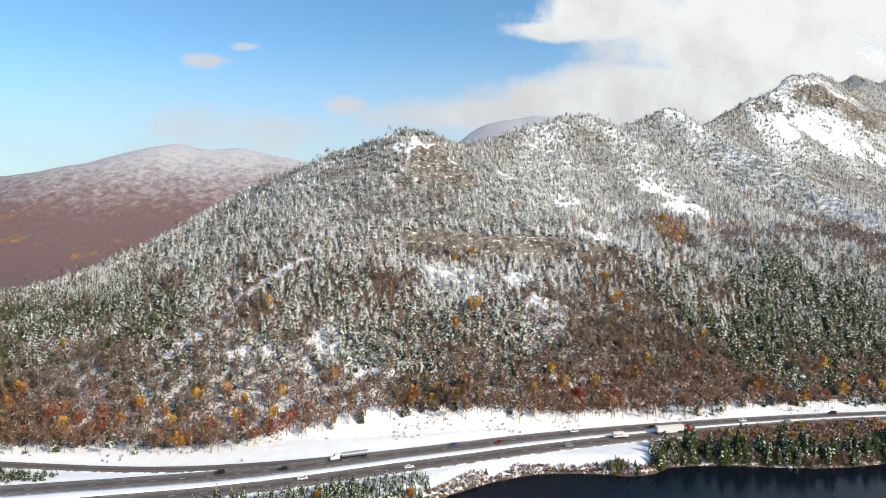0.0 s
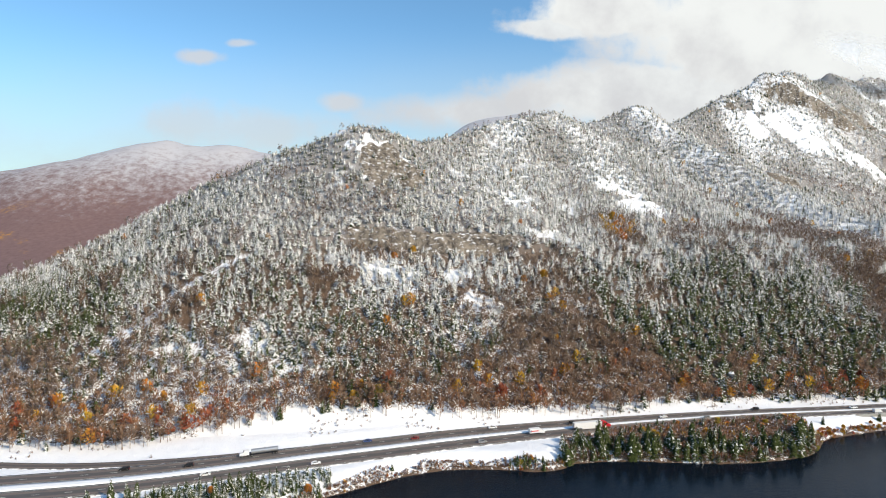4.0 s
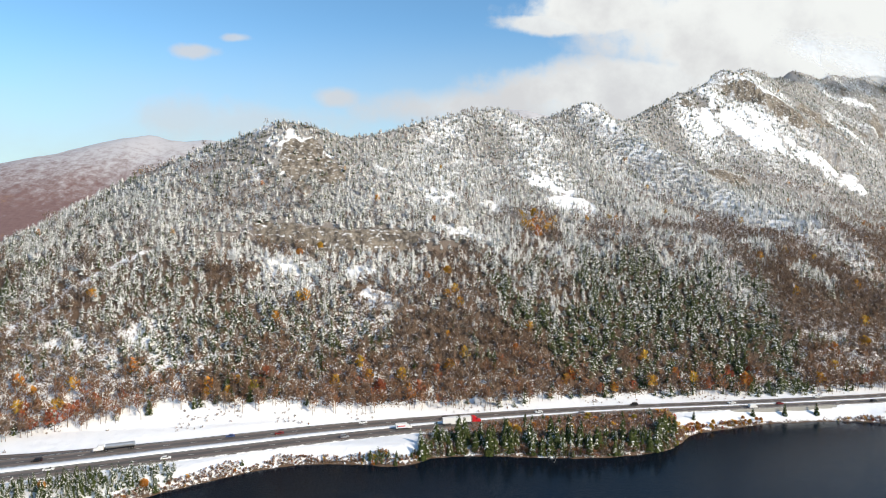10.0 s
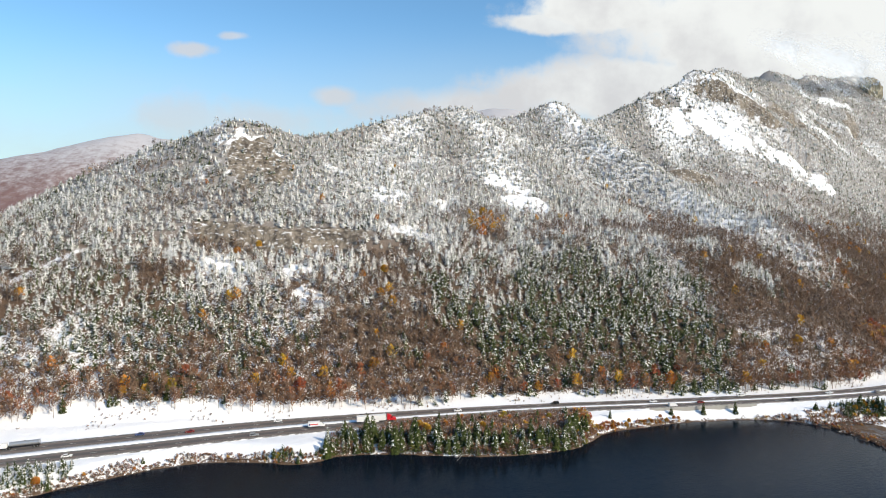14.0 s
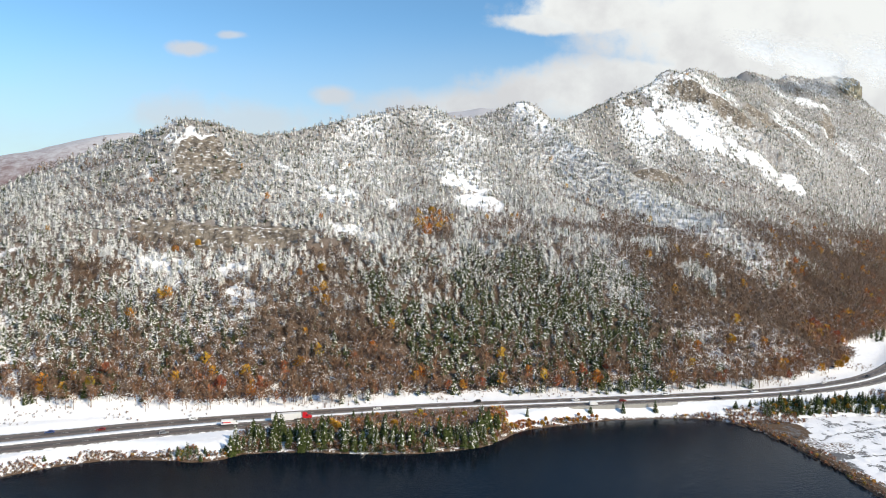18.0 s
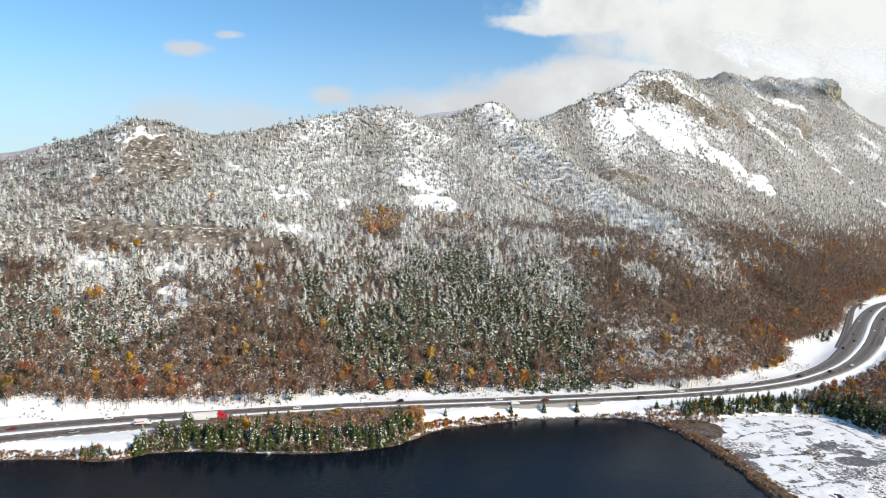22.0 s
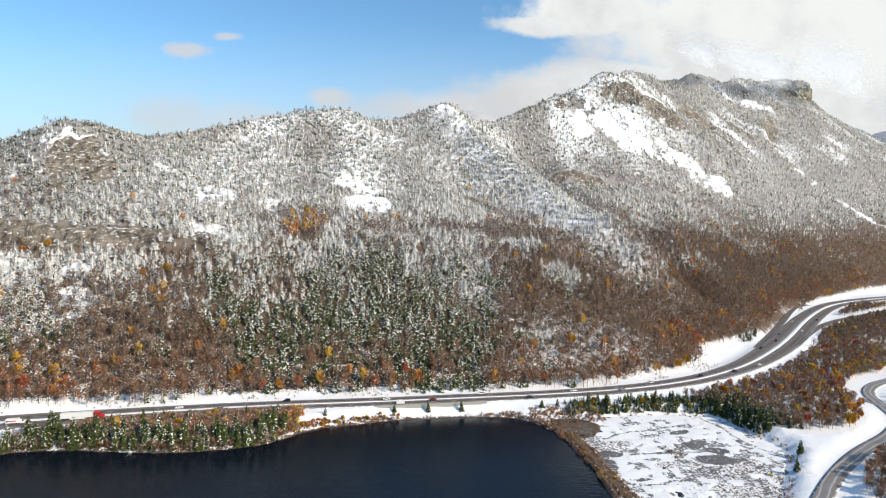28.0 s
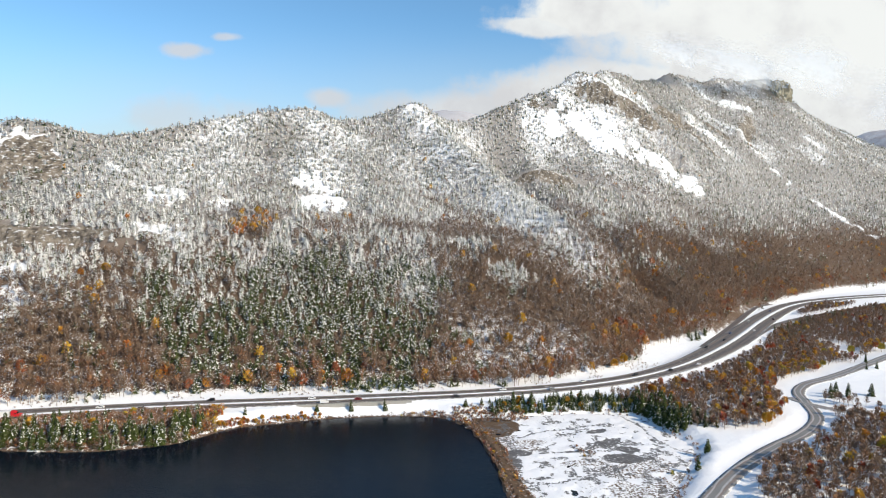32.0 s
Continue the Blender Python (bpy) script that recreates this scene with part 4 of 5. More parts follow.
    load += 0.05 + 0.20 * fine - 0.12 * step_up(-x, 30, 110) * (1 - step_up(z, 70, 120)) + 0.14 * blot(x, y, 20, 425, 70, 24) + 0.10 * blot(x, y, 200, 480, 90, 18) - 0.16 * step_up(-x, 60, 150) * step_up(z, 70, 130) - 0.24 * step_up(x, 400, 470) * (1 - step_up(x, 600, 680)) * step_up(z, 265, 300) + (rng.random(len(x)) - 0.5) * 0.36
    load = load * (1 - 0.85 * green) + (0.16 + 0.26 * rng.random(len(x)) + 0.10 * fine) * 0.85 * green
    tall = (3.9 + 5.2 * rng.random(len(x)) ** 1.3) * (1 - 0.36 * step_up(z, 80, 180)) * (1 + 0.12 * green)
    e = np.stack([x, y, z, tall, tall * (0.31 + 0.11 * rng.random(len(x)) + 0.30 * step_up(z, 70, 180))], 1)[pine]
    evergreen_wood("spruce_forest", e, load[pine], tufts, BOUGHS, f"snow-dusted spruce and fir forest covering the {belt.replace('_', ' ')} mountain slope")
    b = ~pine
    bright = rng.random(len(x))
    gold = step_up(fractal(x, y, 26, 131, 2) + 0.25 * right * (1 - step_up(z, 40, 90)), 0.35, 0.7)
    foot_red = 1 - step_up(into - fringe, 18, 40)
    hue = np.where(bright < 0.006 + (0.07 - 0.04 * step_up(-x, 20, 90)) * gold + 0.02 * foot_red + 0.35 * blot(x, y, 203, 524, 24, 24), 0.70 + 0.20 * rng.random(len(x)), 0.24 * rng.random(len(x)) + 0.08 * gold + 0.30 * foot_red * rng.random(len(x)))
    leaf = np.where(hue > 0.5, 0.55 + 0.3 * rng.random(len(x)), 0.08 + 0.12 * rng.random(len(x)))
    tall = (7.5 + 5.5 * rng.random(len(x))) * (1 - 0.3 * step_up(z, 60, 160))
    d = np.stack([x, y, z, tall, tall * (0.28 + 0.10 * rng.random(len(x)))], 1)[b]
    broadleaf_wood("leafless_wood", d, hue[b], (0.02 + 0.22 * step_up(z, 50, 140))[b], leaf[b], sprays, f"bare brown hardwoods with rusty leaves on the {belt.replace('_', ' ')} mountain slope")

# hardwoods on the flats beyond the marsh and beside the side road
for name, (x0, x1, y0, y1), step, tufts, hues, label in (("autumn_thicket", (478, 1000, 296, 700), 3.6, 74, 0.20, "dense autumn thicket of russet, red and orange hardwoods"), ("bare_thicket", (500, 760, 170, 345), 3.6, 84, 0.05, "dense leafless brown thicket on the snowy flats")):
    x, y = sown(x0, x1, y0, y1, step)
    below = side(x, y, SIDE_ROAD) < 0
    keep = (below if name == "bare_thicket" else ~below) & (side(x, y, HIGHWAY) < -22) & off_roads(x, y, 5 if name == "bare_thicket" else 6)
    keep &= inside(x, y, MARSH) < -7
    open_field = blot(x, y, 690, 350, 85, 28) + blot(x, y, 800, 470, 60, 26) + blot(x, y, 560, 292, 26, 12, 40)
    keep &= (open_field < 0.4) & (fractal(x, y, 40, 141, 3) > -0.75)
    if name == "autumn_thicket":
        keep &= ~((nearest(x, y, SIDE_ROAD)[0] < 15 + 5 * fractal(x, y, 20, 145, 2)) | (nearest(x, y, EXIT_RAMP)[0] < 9))
    else:
        keep &= nearest(x, y, SIDE_ROAD)[0] > 10 + 6 * fractal(x, y, 20, 145, 2)
    x, y = x[keep], y[keep]
    z = lie(x, y)
    near_edge = 1 - step_up(nearest(x, y, SIDE_ROAD)[0], 18, 60)
    vivid = rng.random(len(x)) < hues * (0.25 + 0.75 * near_edge) * (0.4 + 1.2 * step_up(fractal(x, y, 24, 151, 2), -0.1, 0.5))
    hue = np.where(vivid, np.where(rng.random(len(x)) < 0.3, 0.55, 0.78) + 0.13 * rng.random(len(x)), 0.06 + 0.30 * rng.random(len(x)))
    leaf = np.where(vivid, 0.5 + 0.3 * rng.random(len(x)), 0.05 + 0.12 * rng.random(len(x)))
    tall = 4.5 + 3.5 * rng.random(len(x))
    broadleaf_wood(name, np.stack([x, y, z, tall, tall * (0.30 + 0.08 * rng.random(len(x)))], 1), hue, np.full(len(x), 0.03), leaf, tufts, label)

# low brush along the shores, and reeds on the marsh
x, y = sown(-90, 560, 190, 345, 1.2)
gap, bog = -inside(x, y, SHORE), inside(x, y, MARSH)
d_road = nearest(x, y, HIGHWAY)[0]
tongue = (x > 104) & (x < 244) & (side(x, y, HIGHWAY) < 0)
keep = (gap > -0.5) & (d_road > np.where(tongue & (x > 130), 11.5, 17)) & (((gap < 4.0 + 3 * fractal(x, y, 14, 161, 2)) & (x < 376)) | (tongue & (gap > 4) & (rng.random(len(x)) < np.where(x > 135, 0.8, 0.4))) | ((x > 376) & (nearest(x, y, MARSH)[0] < np.where(x < 420, 7.5, 3.5)) & ((bog < 2) | (x < 420)) & ((x < 420) | (rng.random(len(x)) < 0.25))) | ((bog > 2) & (fractal(x, y, 34, 97, 3) > 0.3) & (rng.random(len(x)) < 0.35)))
keep &= rng.random(len(x)) < np.where(bog > 0, 0.45, 0.9)
x, y = x[keep], y[keep]
hue = np.where(rng.random(len(x)) < np.where((x > 235) & (x < 300), 0.35, np.where(tongue[keep], 0.02, 0.08)), 0.6 + 0.4 * rng.random(len(x)), 0.1 + 0.38 * rng.random(len(x)))
tall = 0.8 + 1.5 * rng.random(len(x)) + np.where((x > 104) & (x < 244), 1.9 + 1.2 * rng.random(len(x)), 0)
broadleaf_wood("shore_brush", np.stack([x, y, np.maximum(lie(x, y), 0) - 0.4 * tall, tall * 1.3, tall * 0.55], 1), hue, np.full(len(x), 0.08), 0.06 + 0.4 * (hue > 0.5), 30, "low brown and russet brush along the lake shore")
x, y = sown(-220, 560, 270, 440, 2.6)
into = side(x, y, FOOT)
into = into - fringe_of(x)
keep = (into > -14) & (into < 4) & off_roads(x, y, 2) & (fractal(x, y, 16, 171, 2) > 0.05) & (rng.random(len(x)) < 0.6)
x, y = x[keep], y[keep]
tall = 0.7 + 1.0 * rng.random(len(x))
broadleaf_wood("bank_brush", np.stack([x, y, lie(x, y) - 0.4 * tall, tall * 1.3, tall * 0.6], 1), 0.1 + 0.3 * rng.random(len(x)), np.full(len(x), 0.35), np.full(len(x), 0.1), 14, "low dead brush poking through the roadside snow bank")


# ---------------------------------------------------------------- single trees
def stem_mesh(name, tall, foot, mat, limbs, rng):
    """A tapered trunk with limbs."""
    verts, faces = [], []

    def limb(a, b, r0, r1):
        axis = (b - a).normalized()
        s = axis.orthogonal().normalized()
        t = axis.cross(s)
        k0 = len(verts)
        for p, r in ((a, r0), (a.lerp(b, 0.5) + s * 0.04 * (b - a).length, (r0 + r1) / 2), (b, r1)):
            verts.extend(p + (s * math.cos(q * 1.2566) + t * math.sin(q * 1.2566)) * r for q in range(5))
        for ring in range(2):
            for q in range(5):
                u, w = k0 + ring * 5 + q, k0 + ring * 5 + (q + 1) % 5
                faces.append((u, w, w + 5, u + 5))
    limb(Vector((0, 0, -0.4)), Vector((0.1, 0.05, tall)), foot, foot * 0.15)
    for k in range(limbs):
        h, a = tall * (0.3 + 0.6 * rng.random()), rng.random() * 6.2832
        r = tall * 0.28 * (1.1 - h / tall)
        limb(Vector((0, 0, h)), Vector((r * math.cos(a), r * math.sin(a), h + r * 0.8)), foot * 0.4 * (1.1 - h / tall), 0.02)
    return mesh_from(name, verts, faces, mat)


def make_conifer(seed, tall, radius, snow, count, label):
    rng = np.random.default_rng(seed)
    top = tagged(new("conifer"), label, "conifer", "evergreens by the lake and roads")
    part("trunk", stem_mesh("trunk", tall * 0.96, tall * 0.022, BARK, 0, rng), top)
    tri = boughs(np.zeros((1, 3)), np.array([tall]), np.array([radius]), count, rng).reshape(-1, 3)
    part("crown", mesh_from("crown", tri, np.arange(len(tri)).reshape(-1, 3), PINES, False, snow=np.full(len(tri), snow)), top)
    return top


def make_broadleaf(seed, tall, radius, hue, leaf, count, label):
    rng = np.random.default_rng(seed)
    top = tagged(new("autumn_tree"), label, "tree", "autumn hardwoods")
    part("trunk", stem_mesh("trunk", tall * 0.8, tall * 0.02, BARK, 9, rng), top)
    tri = twigs(np.zeros((1, 3)), np.array([tall]), np.array([radius]), count, rng, np.array([leaf])).reshape(-1, 3)
    part("crown", mesh_from("crown", tri, np.arange(len(tri)).reshape(-1, 3), LEAVES, False, hue=np.full(len(tri), hue), snow=np.full(len(tri), 0.02)), top)
    return top


conifers = [make_conifer(11, 9.5, 2.3, 0.12, 420, "dark green spruce with snow-flecked boughs"), make_conifer(12, 11, 2.6, 0.06, 460, "tall dark green spruce with little snow"), make_conifer(13, 8, 2.0, 0.24, 360, "young spruce with snow-laden boughs"),
            make_conifer(14, 6.5, 2.0, 0.08, 320, "short bushy green pine"), make_conifer(15, 10, 2.1, 0.15, 400, "slender fir with snow on its boughs")]
hardwoods = [make_broadleaf(21, 6.5, 2.6, 0.86, 0.6, 190, "golden yellow autumn tree"), make_broadleaf(22, 6, 2.4, 0.76, 0.6, 180, "bright orange autumn tree"), make_broadleaf(23, 5.5, 2.3, 0.62, 0.6, 170, "deep red autumn maple"), make_broadleaf(24, 6, 2.4, 0.98, 0.6, 170, "yellow-green tree still in leaf")]
used = set()


def plant(stock, kind, x, y, size, sink=0.15):
    ob = stock[kind]
    m = pose(x, y, max(float(lie(x, y)), 0.0) - sink, rng.random() * 4 - 2, rng.random() * 4 - 2, rng.random() * 360) @ Matrix.Diagonal((size, size, size * (0.9 + 0.25 * rng.random()), 1))
    if ob in used:
        made = copy_thing(ob, Matrix())
    else:
        used.add(ob)
        made = ob
    made.matrix_basis = m


def grove(stock, area, step, ok, kinds, sizes, limit):
    x, y = sown(*area, step)
    k = ok(x, y) & off_roads(x, y, 2)
    spots = list(zip(x[k], y[k]))[:]
    rng.shuffle(spots)
    for px, py in spots[:limit]:
        plant(stock, kinds[int(rng.integers(len(kinds)))], px, py, sizes[0] + (sizes[1] - sizes[0]) * rng.random())


def shore_gap_of(x, y):
    return -inside(x, y, SHORE)


grove(conifers, (104, 240, 272, 318), 2.9, lambda x, y: (shore_gap_of(x, y) > 0.8) & (shore_gap_of(x, y) < 9.5), (0, 1, 2, 4, 3, 1), (0.6, 1.3), 130)
grove(conifers, (128, 240, 286, 328), 4.4, lambda x, y: (shore_gap_of(x, y) >= 9.5) & (nearest(x, y, HIGHWAY)[0] > 11), (0, 2, 4, 1), (0.4, 0.8), 44)
grove(conifers, (-110, 2, 215, 250), 3.6, lambda x, y: (shore_gap_of(x, y) > 1.5) & (nearest(x, y, HIGHWAY)[0] > 17), (0, 2, 4, 2), (0.6, 0.95), 46)
grove(conifers, (76, 104, 272, 282), 3.6, lambda x, y: (shore_gap_of(x, y) > 1) & (shore_gap_of(x, y) < 7), (3, 0), (0.4, 0.6), 6)
grove(conifers, (402, 500, 334, 356), 3.4, lambda x, y: (inside(x, y, MARSH) < -2) & (inside(x, y, MARSH) > -11), (0, 1, 3, 3), (0.6, 0.85), 46)
grove(conifers, (488, 560, 290, 372), 3.8, lambda x, y: (inside(x, y, MARSH) < -2) & (inside(x, y, MARSH) > -17) & (y > 300), (0, 1, 3), (0.7, 1.0), 42)
x, y = sown(-130, 244, 205, 320, 2.3)
gap = -inside(x, y, SHORE)
keep = (gap > 0.8) & (side(x, y, HIGHWAY) < -14) & (((x > 104) & (gap < 12)) | ((x < -4) & (gap > 1.5) & (gap < 40) & (side(x, y, HIGHWAY) < -17.5) & (fractal(x, y, 22, 191, 2) > -0.5)) | ((x > 76) & (x <= 104) & (gap < 6) & (rng.random(len(x)) < 0.4)))
x, y = x[keep], y[keep]
tall = 2.2 + 3.2 * rng.random(len(x))
evergreen_wood("spruce_undergrowth", np.stack([x, y, lie(x, y), tall, tall * 0.3], 1), np.where(x < 0, 0.22, 0.04) + 0.1 * rng.random(len(x)), 50, PINES, "young green spruce undergrowth on the wooded shore")
x, y = sown(-270, -170, 248, 270, 2.0)
keep = off_roads(x, y, 3) & (x < -172 - 6 * fractal(x, y, 9, 195, 2))
x, y = x[keep], y[keep]
tall = 2.0 + 1.8 * rng.random(len(x))
evergreen_wood("verge_shrubs", np.stack([x, y, lie(x, y), tall, tall * 0.42], 1), np.full(len(x), 0.16), 44, PINES, "low snow-flecked green shrubs between the ramp and the highway")
x, y = sown(400, 545, 300, 372, 2.1)
bog = inside(x, y, MARSH)
keep = (bog < -2) & (bog > -15) & (y > 305) & off_roads(x, y, 4) & (fractal(x, y, 18, 193, 2) > -0.8)
x, y = x[keep], y[keep]
tall = 2.4 + 3.2 * rng.random(len(x)) + 2.5 * step_up(x, 480, 500)
evergreen_wood("marsh_edge_spruces", np.stack([x, y, lie(x, y), tall, tall * 0.33], 1), np.full(len(x), 0.05), 44, PINES, "low green spruce and alder growth along the marsh edge")
x, y = sown(490, 1000, 300, 690, 5.0)
skirt, gap = side(x, y, FOOT) - fringe_of(x), side(x, y, EXIT_RAMP)
keep = (((skirt > -3) & (skirt < 9) & (x > 590) & (fractal(x, y, 30, 181, 2) > -0.1)) | ((gap < -8) & (gap > -30) & (x > 690) & (fractal(x, y, 30, 183, 2) > 0.0)) | ((inside(x, y, MARSH) < -8) & (inside(x, y, MARSH) > -24) & (x > 492) & (side(x, y, SIDE_ROAD) > 20))) & off_roads(x, y, 3)
x, y = x[keep], y[keep]
tall = 6 + 3.5 * rng.random(len(x))
evergreen_wood("roadside_spruces", np.stack([x, y, lie(x, y), tall, tall * 0.24], 1), np.full(len(x), 0.1), 90, PINES, "dark green spruces among the hardwoods beside the ramps")
for px, py, k, s in ((296, 331.5, 3, 0.75), (316, 333.5, 0, 0.72), (336, 335, 0, 0.76), (257, 322, 0, 0.5), (384, 335, 3, 0.8), (394, 337, 3, 0.7), (618, 350, 0, 1.0), (624, 354, 1, 0.9), (630, 351, 4, 1.0), (646, 352, 0, 1.0), (700, 417, 0, 0.6), (690, 414, 0, 0.5), (703, 432, 4, 0.7), (602, 388, 0, 0.9),
                     (499, 268, 1, 0.7), (486, 250, 0, 0.7), (20, 268, 3, 0.5), (-22, 318, 0, 0.8), (-44, 312, 0, 0.9), (-12, 322, 2, 0.9), (-4, 324, 0, 1.0), (6, 325, 1, 0.9), (14, 327, 2, 0.8), (0, 330, 4, 1.0), (20, 330, 0, 0.9), (10, 333, 1, 0.8), (-8, 329, 0, 0.8), (166, 352, 0, 0.6)):
    plant(conifers, k, px, py, s)
grove(hardwoods, (112, 240, 284, 330), 7, lambda x, y: (shore_gap_of(x, y) > 3) & (side(x, y, HIGHWAY) < -12), (0, 1, 3, 3), (0.5, 0.85), 7)
grove(hardwoods, (404, 500, 335, 352), 5, lambda x, y: (inside(x, y, MARSH) < -3) & (inside(x, y, MARSH) > -14), (0, 3, 1, 0), (0.4, 0.7), 16)
grove(hardwoods, (240, 300, 308, 334), 3.6, lambda x, y: (shore_gap_of(x, y) > 0.8) & (shore_gap_of(x, y) < 5), (0, 1, 1), (0.32, 0.5), 16)
grove(hardwoods, (490, 640, 300, 420), 8, lambda x, y: (side(x, y, SIDE_ROAD) > 13) & (inside(x, y, MARSH) < -16) & (side(x, y, HIGHWAY) < -26), (0, 1, 1, 2, 2, 0), (0.8, 1.15), 46)
grove(hardwoods, (600, 820, 380, 520), 11, lambda x, y: (side(x, y, SIDE_ROAD) > 12) & (side(x, y, SIDE_ROAD) < 60), (0, 1, 3), (0.8, 1.2), 26)
for px, py, k, s in ((153, 296, 0, 1.0), (163, 303, 1, 0.75), (196, 318, 3, 0.85), (7, 329, 3, 1.25), (-6, 325, 0, 1.0), (-18, 324, 0, 0.8), (319, 380, 2, 0.9), (325, 381, 1, 0.6), (-14, 244, 1, 0.8), (-52, 236, 1, 0.7), (120, 436, 0, 1.3), (104, 430, 1, 1.0), (8, 444, 1, 1.1), (22, 452, 0, 1.0), (203, 545, 0, 1.5), (420, 412, 0, 1.4), (497, 407, 0, 1.2), (506, 415, 0, 1.3), (580, 258, 3, 1.4), (600, 262, 0, 1.3), (545, 232, 1, 0.9), (612, 300, 0, 1.1)):
    plant(hardwoods, k, px, py, s)
for px, py, k, s in ((594, 372, 1, 0.8), (578, 352, 0, 1.0), (566, 330, 0, 1.1), (556, 322, 3, 1.0)):
    plant(hardwoods, k, px, py, s)


# ---------------------------------------------------------------- vehicles
def prism(name, outline, width, mat, bevel=0.06):
    """A side outline (x, z) drawn out across y, with rounded edges."""
    bm = bmesh.new()
    a = [bm.verts.new((x, -width / 2, z)) for x, z in outline]
    b = [bm.verts.new((x, width / 2, z)) for x, z in outline]
    bm.faces.new(a)
    bm.faces.new(b[::-1])
    for k in range(len(outline)):
        j = (k + 1) % len(outline)
        bm.faces.new((a[k], b[k], b[j], a[j]))
    bmesh.ops.recalc_face_normals(bm, faces=bm.faces)
    if bevel:
        bmesh.ops.bevel(bm, geom=list(bm.edges), offset=bevel, segments=2, affect="EDGES", clamp_overlap=True)
    me = bpy.data.meshes.new(name)
    bm.to_mesh(me)
    bm.free()
    me.materials.append(mat)
    return me


def block(name, x0, x1, y0, y1, z0, z1, mat, bevel=0.05):
    me = prism(name, [(x0, z0), (x1, z0), (x1, z1), (x0, z1)], y1 - y0, mat, bevel)
    me.transform(Matrix.Translation((0, (y0 + y1) / 2, 0)))
    return me


def disc(name, radius, width, mat):
    bm = bmesh.new()
    bmesh.ops.create_cone(bm, cap_ends=True, segments=14, radius1=radius, radius2=radius, depth=width, matrix=Matrix.Rotation(radians(90), 4, "X"))
    me = bpy.data.meshes.new(name)
    bm.to_mesh(me)
    bm.free()
    me.materials.append(mat)
    return me


TYRE, RIM = disc("tyre", 0.33, 0.22, RUBBER), disc("rim", 0.2, 0.24, STEEL)
BIG_TYRE, BIG_RIM = disc("tyre", 0.5, 0.55, RUBBER), disc("rim", 0.28, 0.57, STEEL)


def wheel(top, x, y, big=False):
    w = part("wheel", BIG_TYRE if big else TYRE, top, place=pose(x, y, 0.5 if big else 0.33))
    part("rim", BIG_RIM if big else RIM, w, "steel rim")


def make_car(paint, shade, tall):
    """A saloon (tall 0), an estate (1) or a van (2)."""
    top = tagged(new("car"), f"{shade} {('saloon car', 'sport utility vehicle', 'delivery van')[tall]} on the wet highway", "car", "cars on the highway")
    roof = (1.42, 1.72, 2.3)[tall]
    body = [(-2.25, 0.28), (2.2, 0.28), (2.25, 0.62), (2.15, 0.8), (1.2, 0.95), (-2.0, 1.0), (-2.25, 0.9)] if tall < 2 else [(-2.6, 0.3), (2.5, 0.3), (2.55, 0.8), (2.4, 1.1), (1.7, 1.25), (-2.6, 1.25)]
    part("body", prism("body", body, 1.8 if tall < 2 else 1.95, paint, 0.07), top)
    cabin = ([(-1.75, 0.95), (1.05, 0.92), (0.35, roof), (-1.1, roof)], [(-2.15, 0.95), (1.1, 0.92), (0.5, roof), (-2.0, roof)], [(-2.6, 1.2), (1.75, 1.2), (1.2, roof), (-2.6, roof)])[tall]
    part("cabin", prism("cabin", cabin, 1.55 if tall < 2 else 1.9, paint, 0.1), top)
    if tall < 2:
        glass = [(x * 0.93 - 0.02, 0.97 + (z - 0.97) * 0.86) for x, z in cabin]
        part("side_window", prism("side_window", glass, 1.6, GLASS, 0.05), top)
    s = cabin[2]
    part("windscreen", prism("windscreen", [(cabin[1][0] - 0.02, cabin[1][1] + 0.08), (cabin[1][0] + 0.03, cabin[1][1] + 0.08), (s[0] + 0.1, s[1] - 0.06), (s[0] + 0.04, s[1] - 0.06)], 1.35, GLASS, 0.01), top)
    for y in (-0.65, 0.65):
        part("headlight", block("headlight", 2.14, 2.27, y - 0.18, y + 0.18, 0.6, 0.76, LAMP_WHITE, 0.02), top)
        part("tail_light", block("tail_light", -2.66 if tall == 2 else -2.3, -2.5 if tall == 2 else -2.18, y - 0.15, y + 0.15, 0.75, 0.95, LAMP_RED, 0.02), top)
        for x in (-1.4, 1.4):
            wheel(top, x, y * 1.25)
    return top


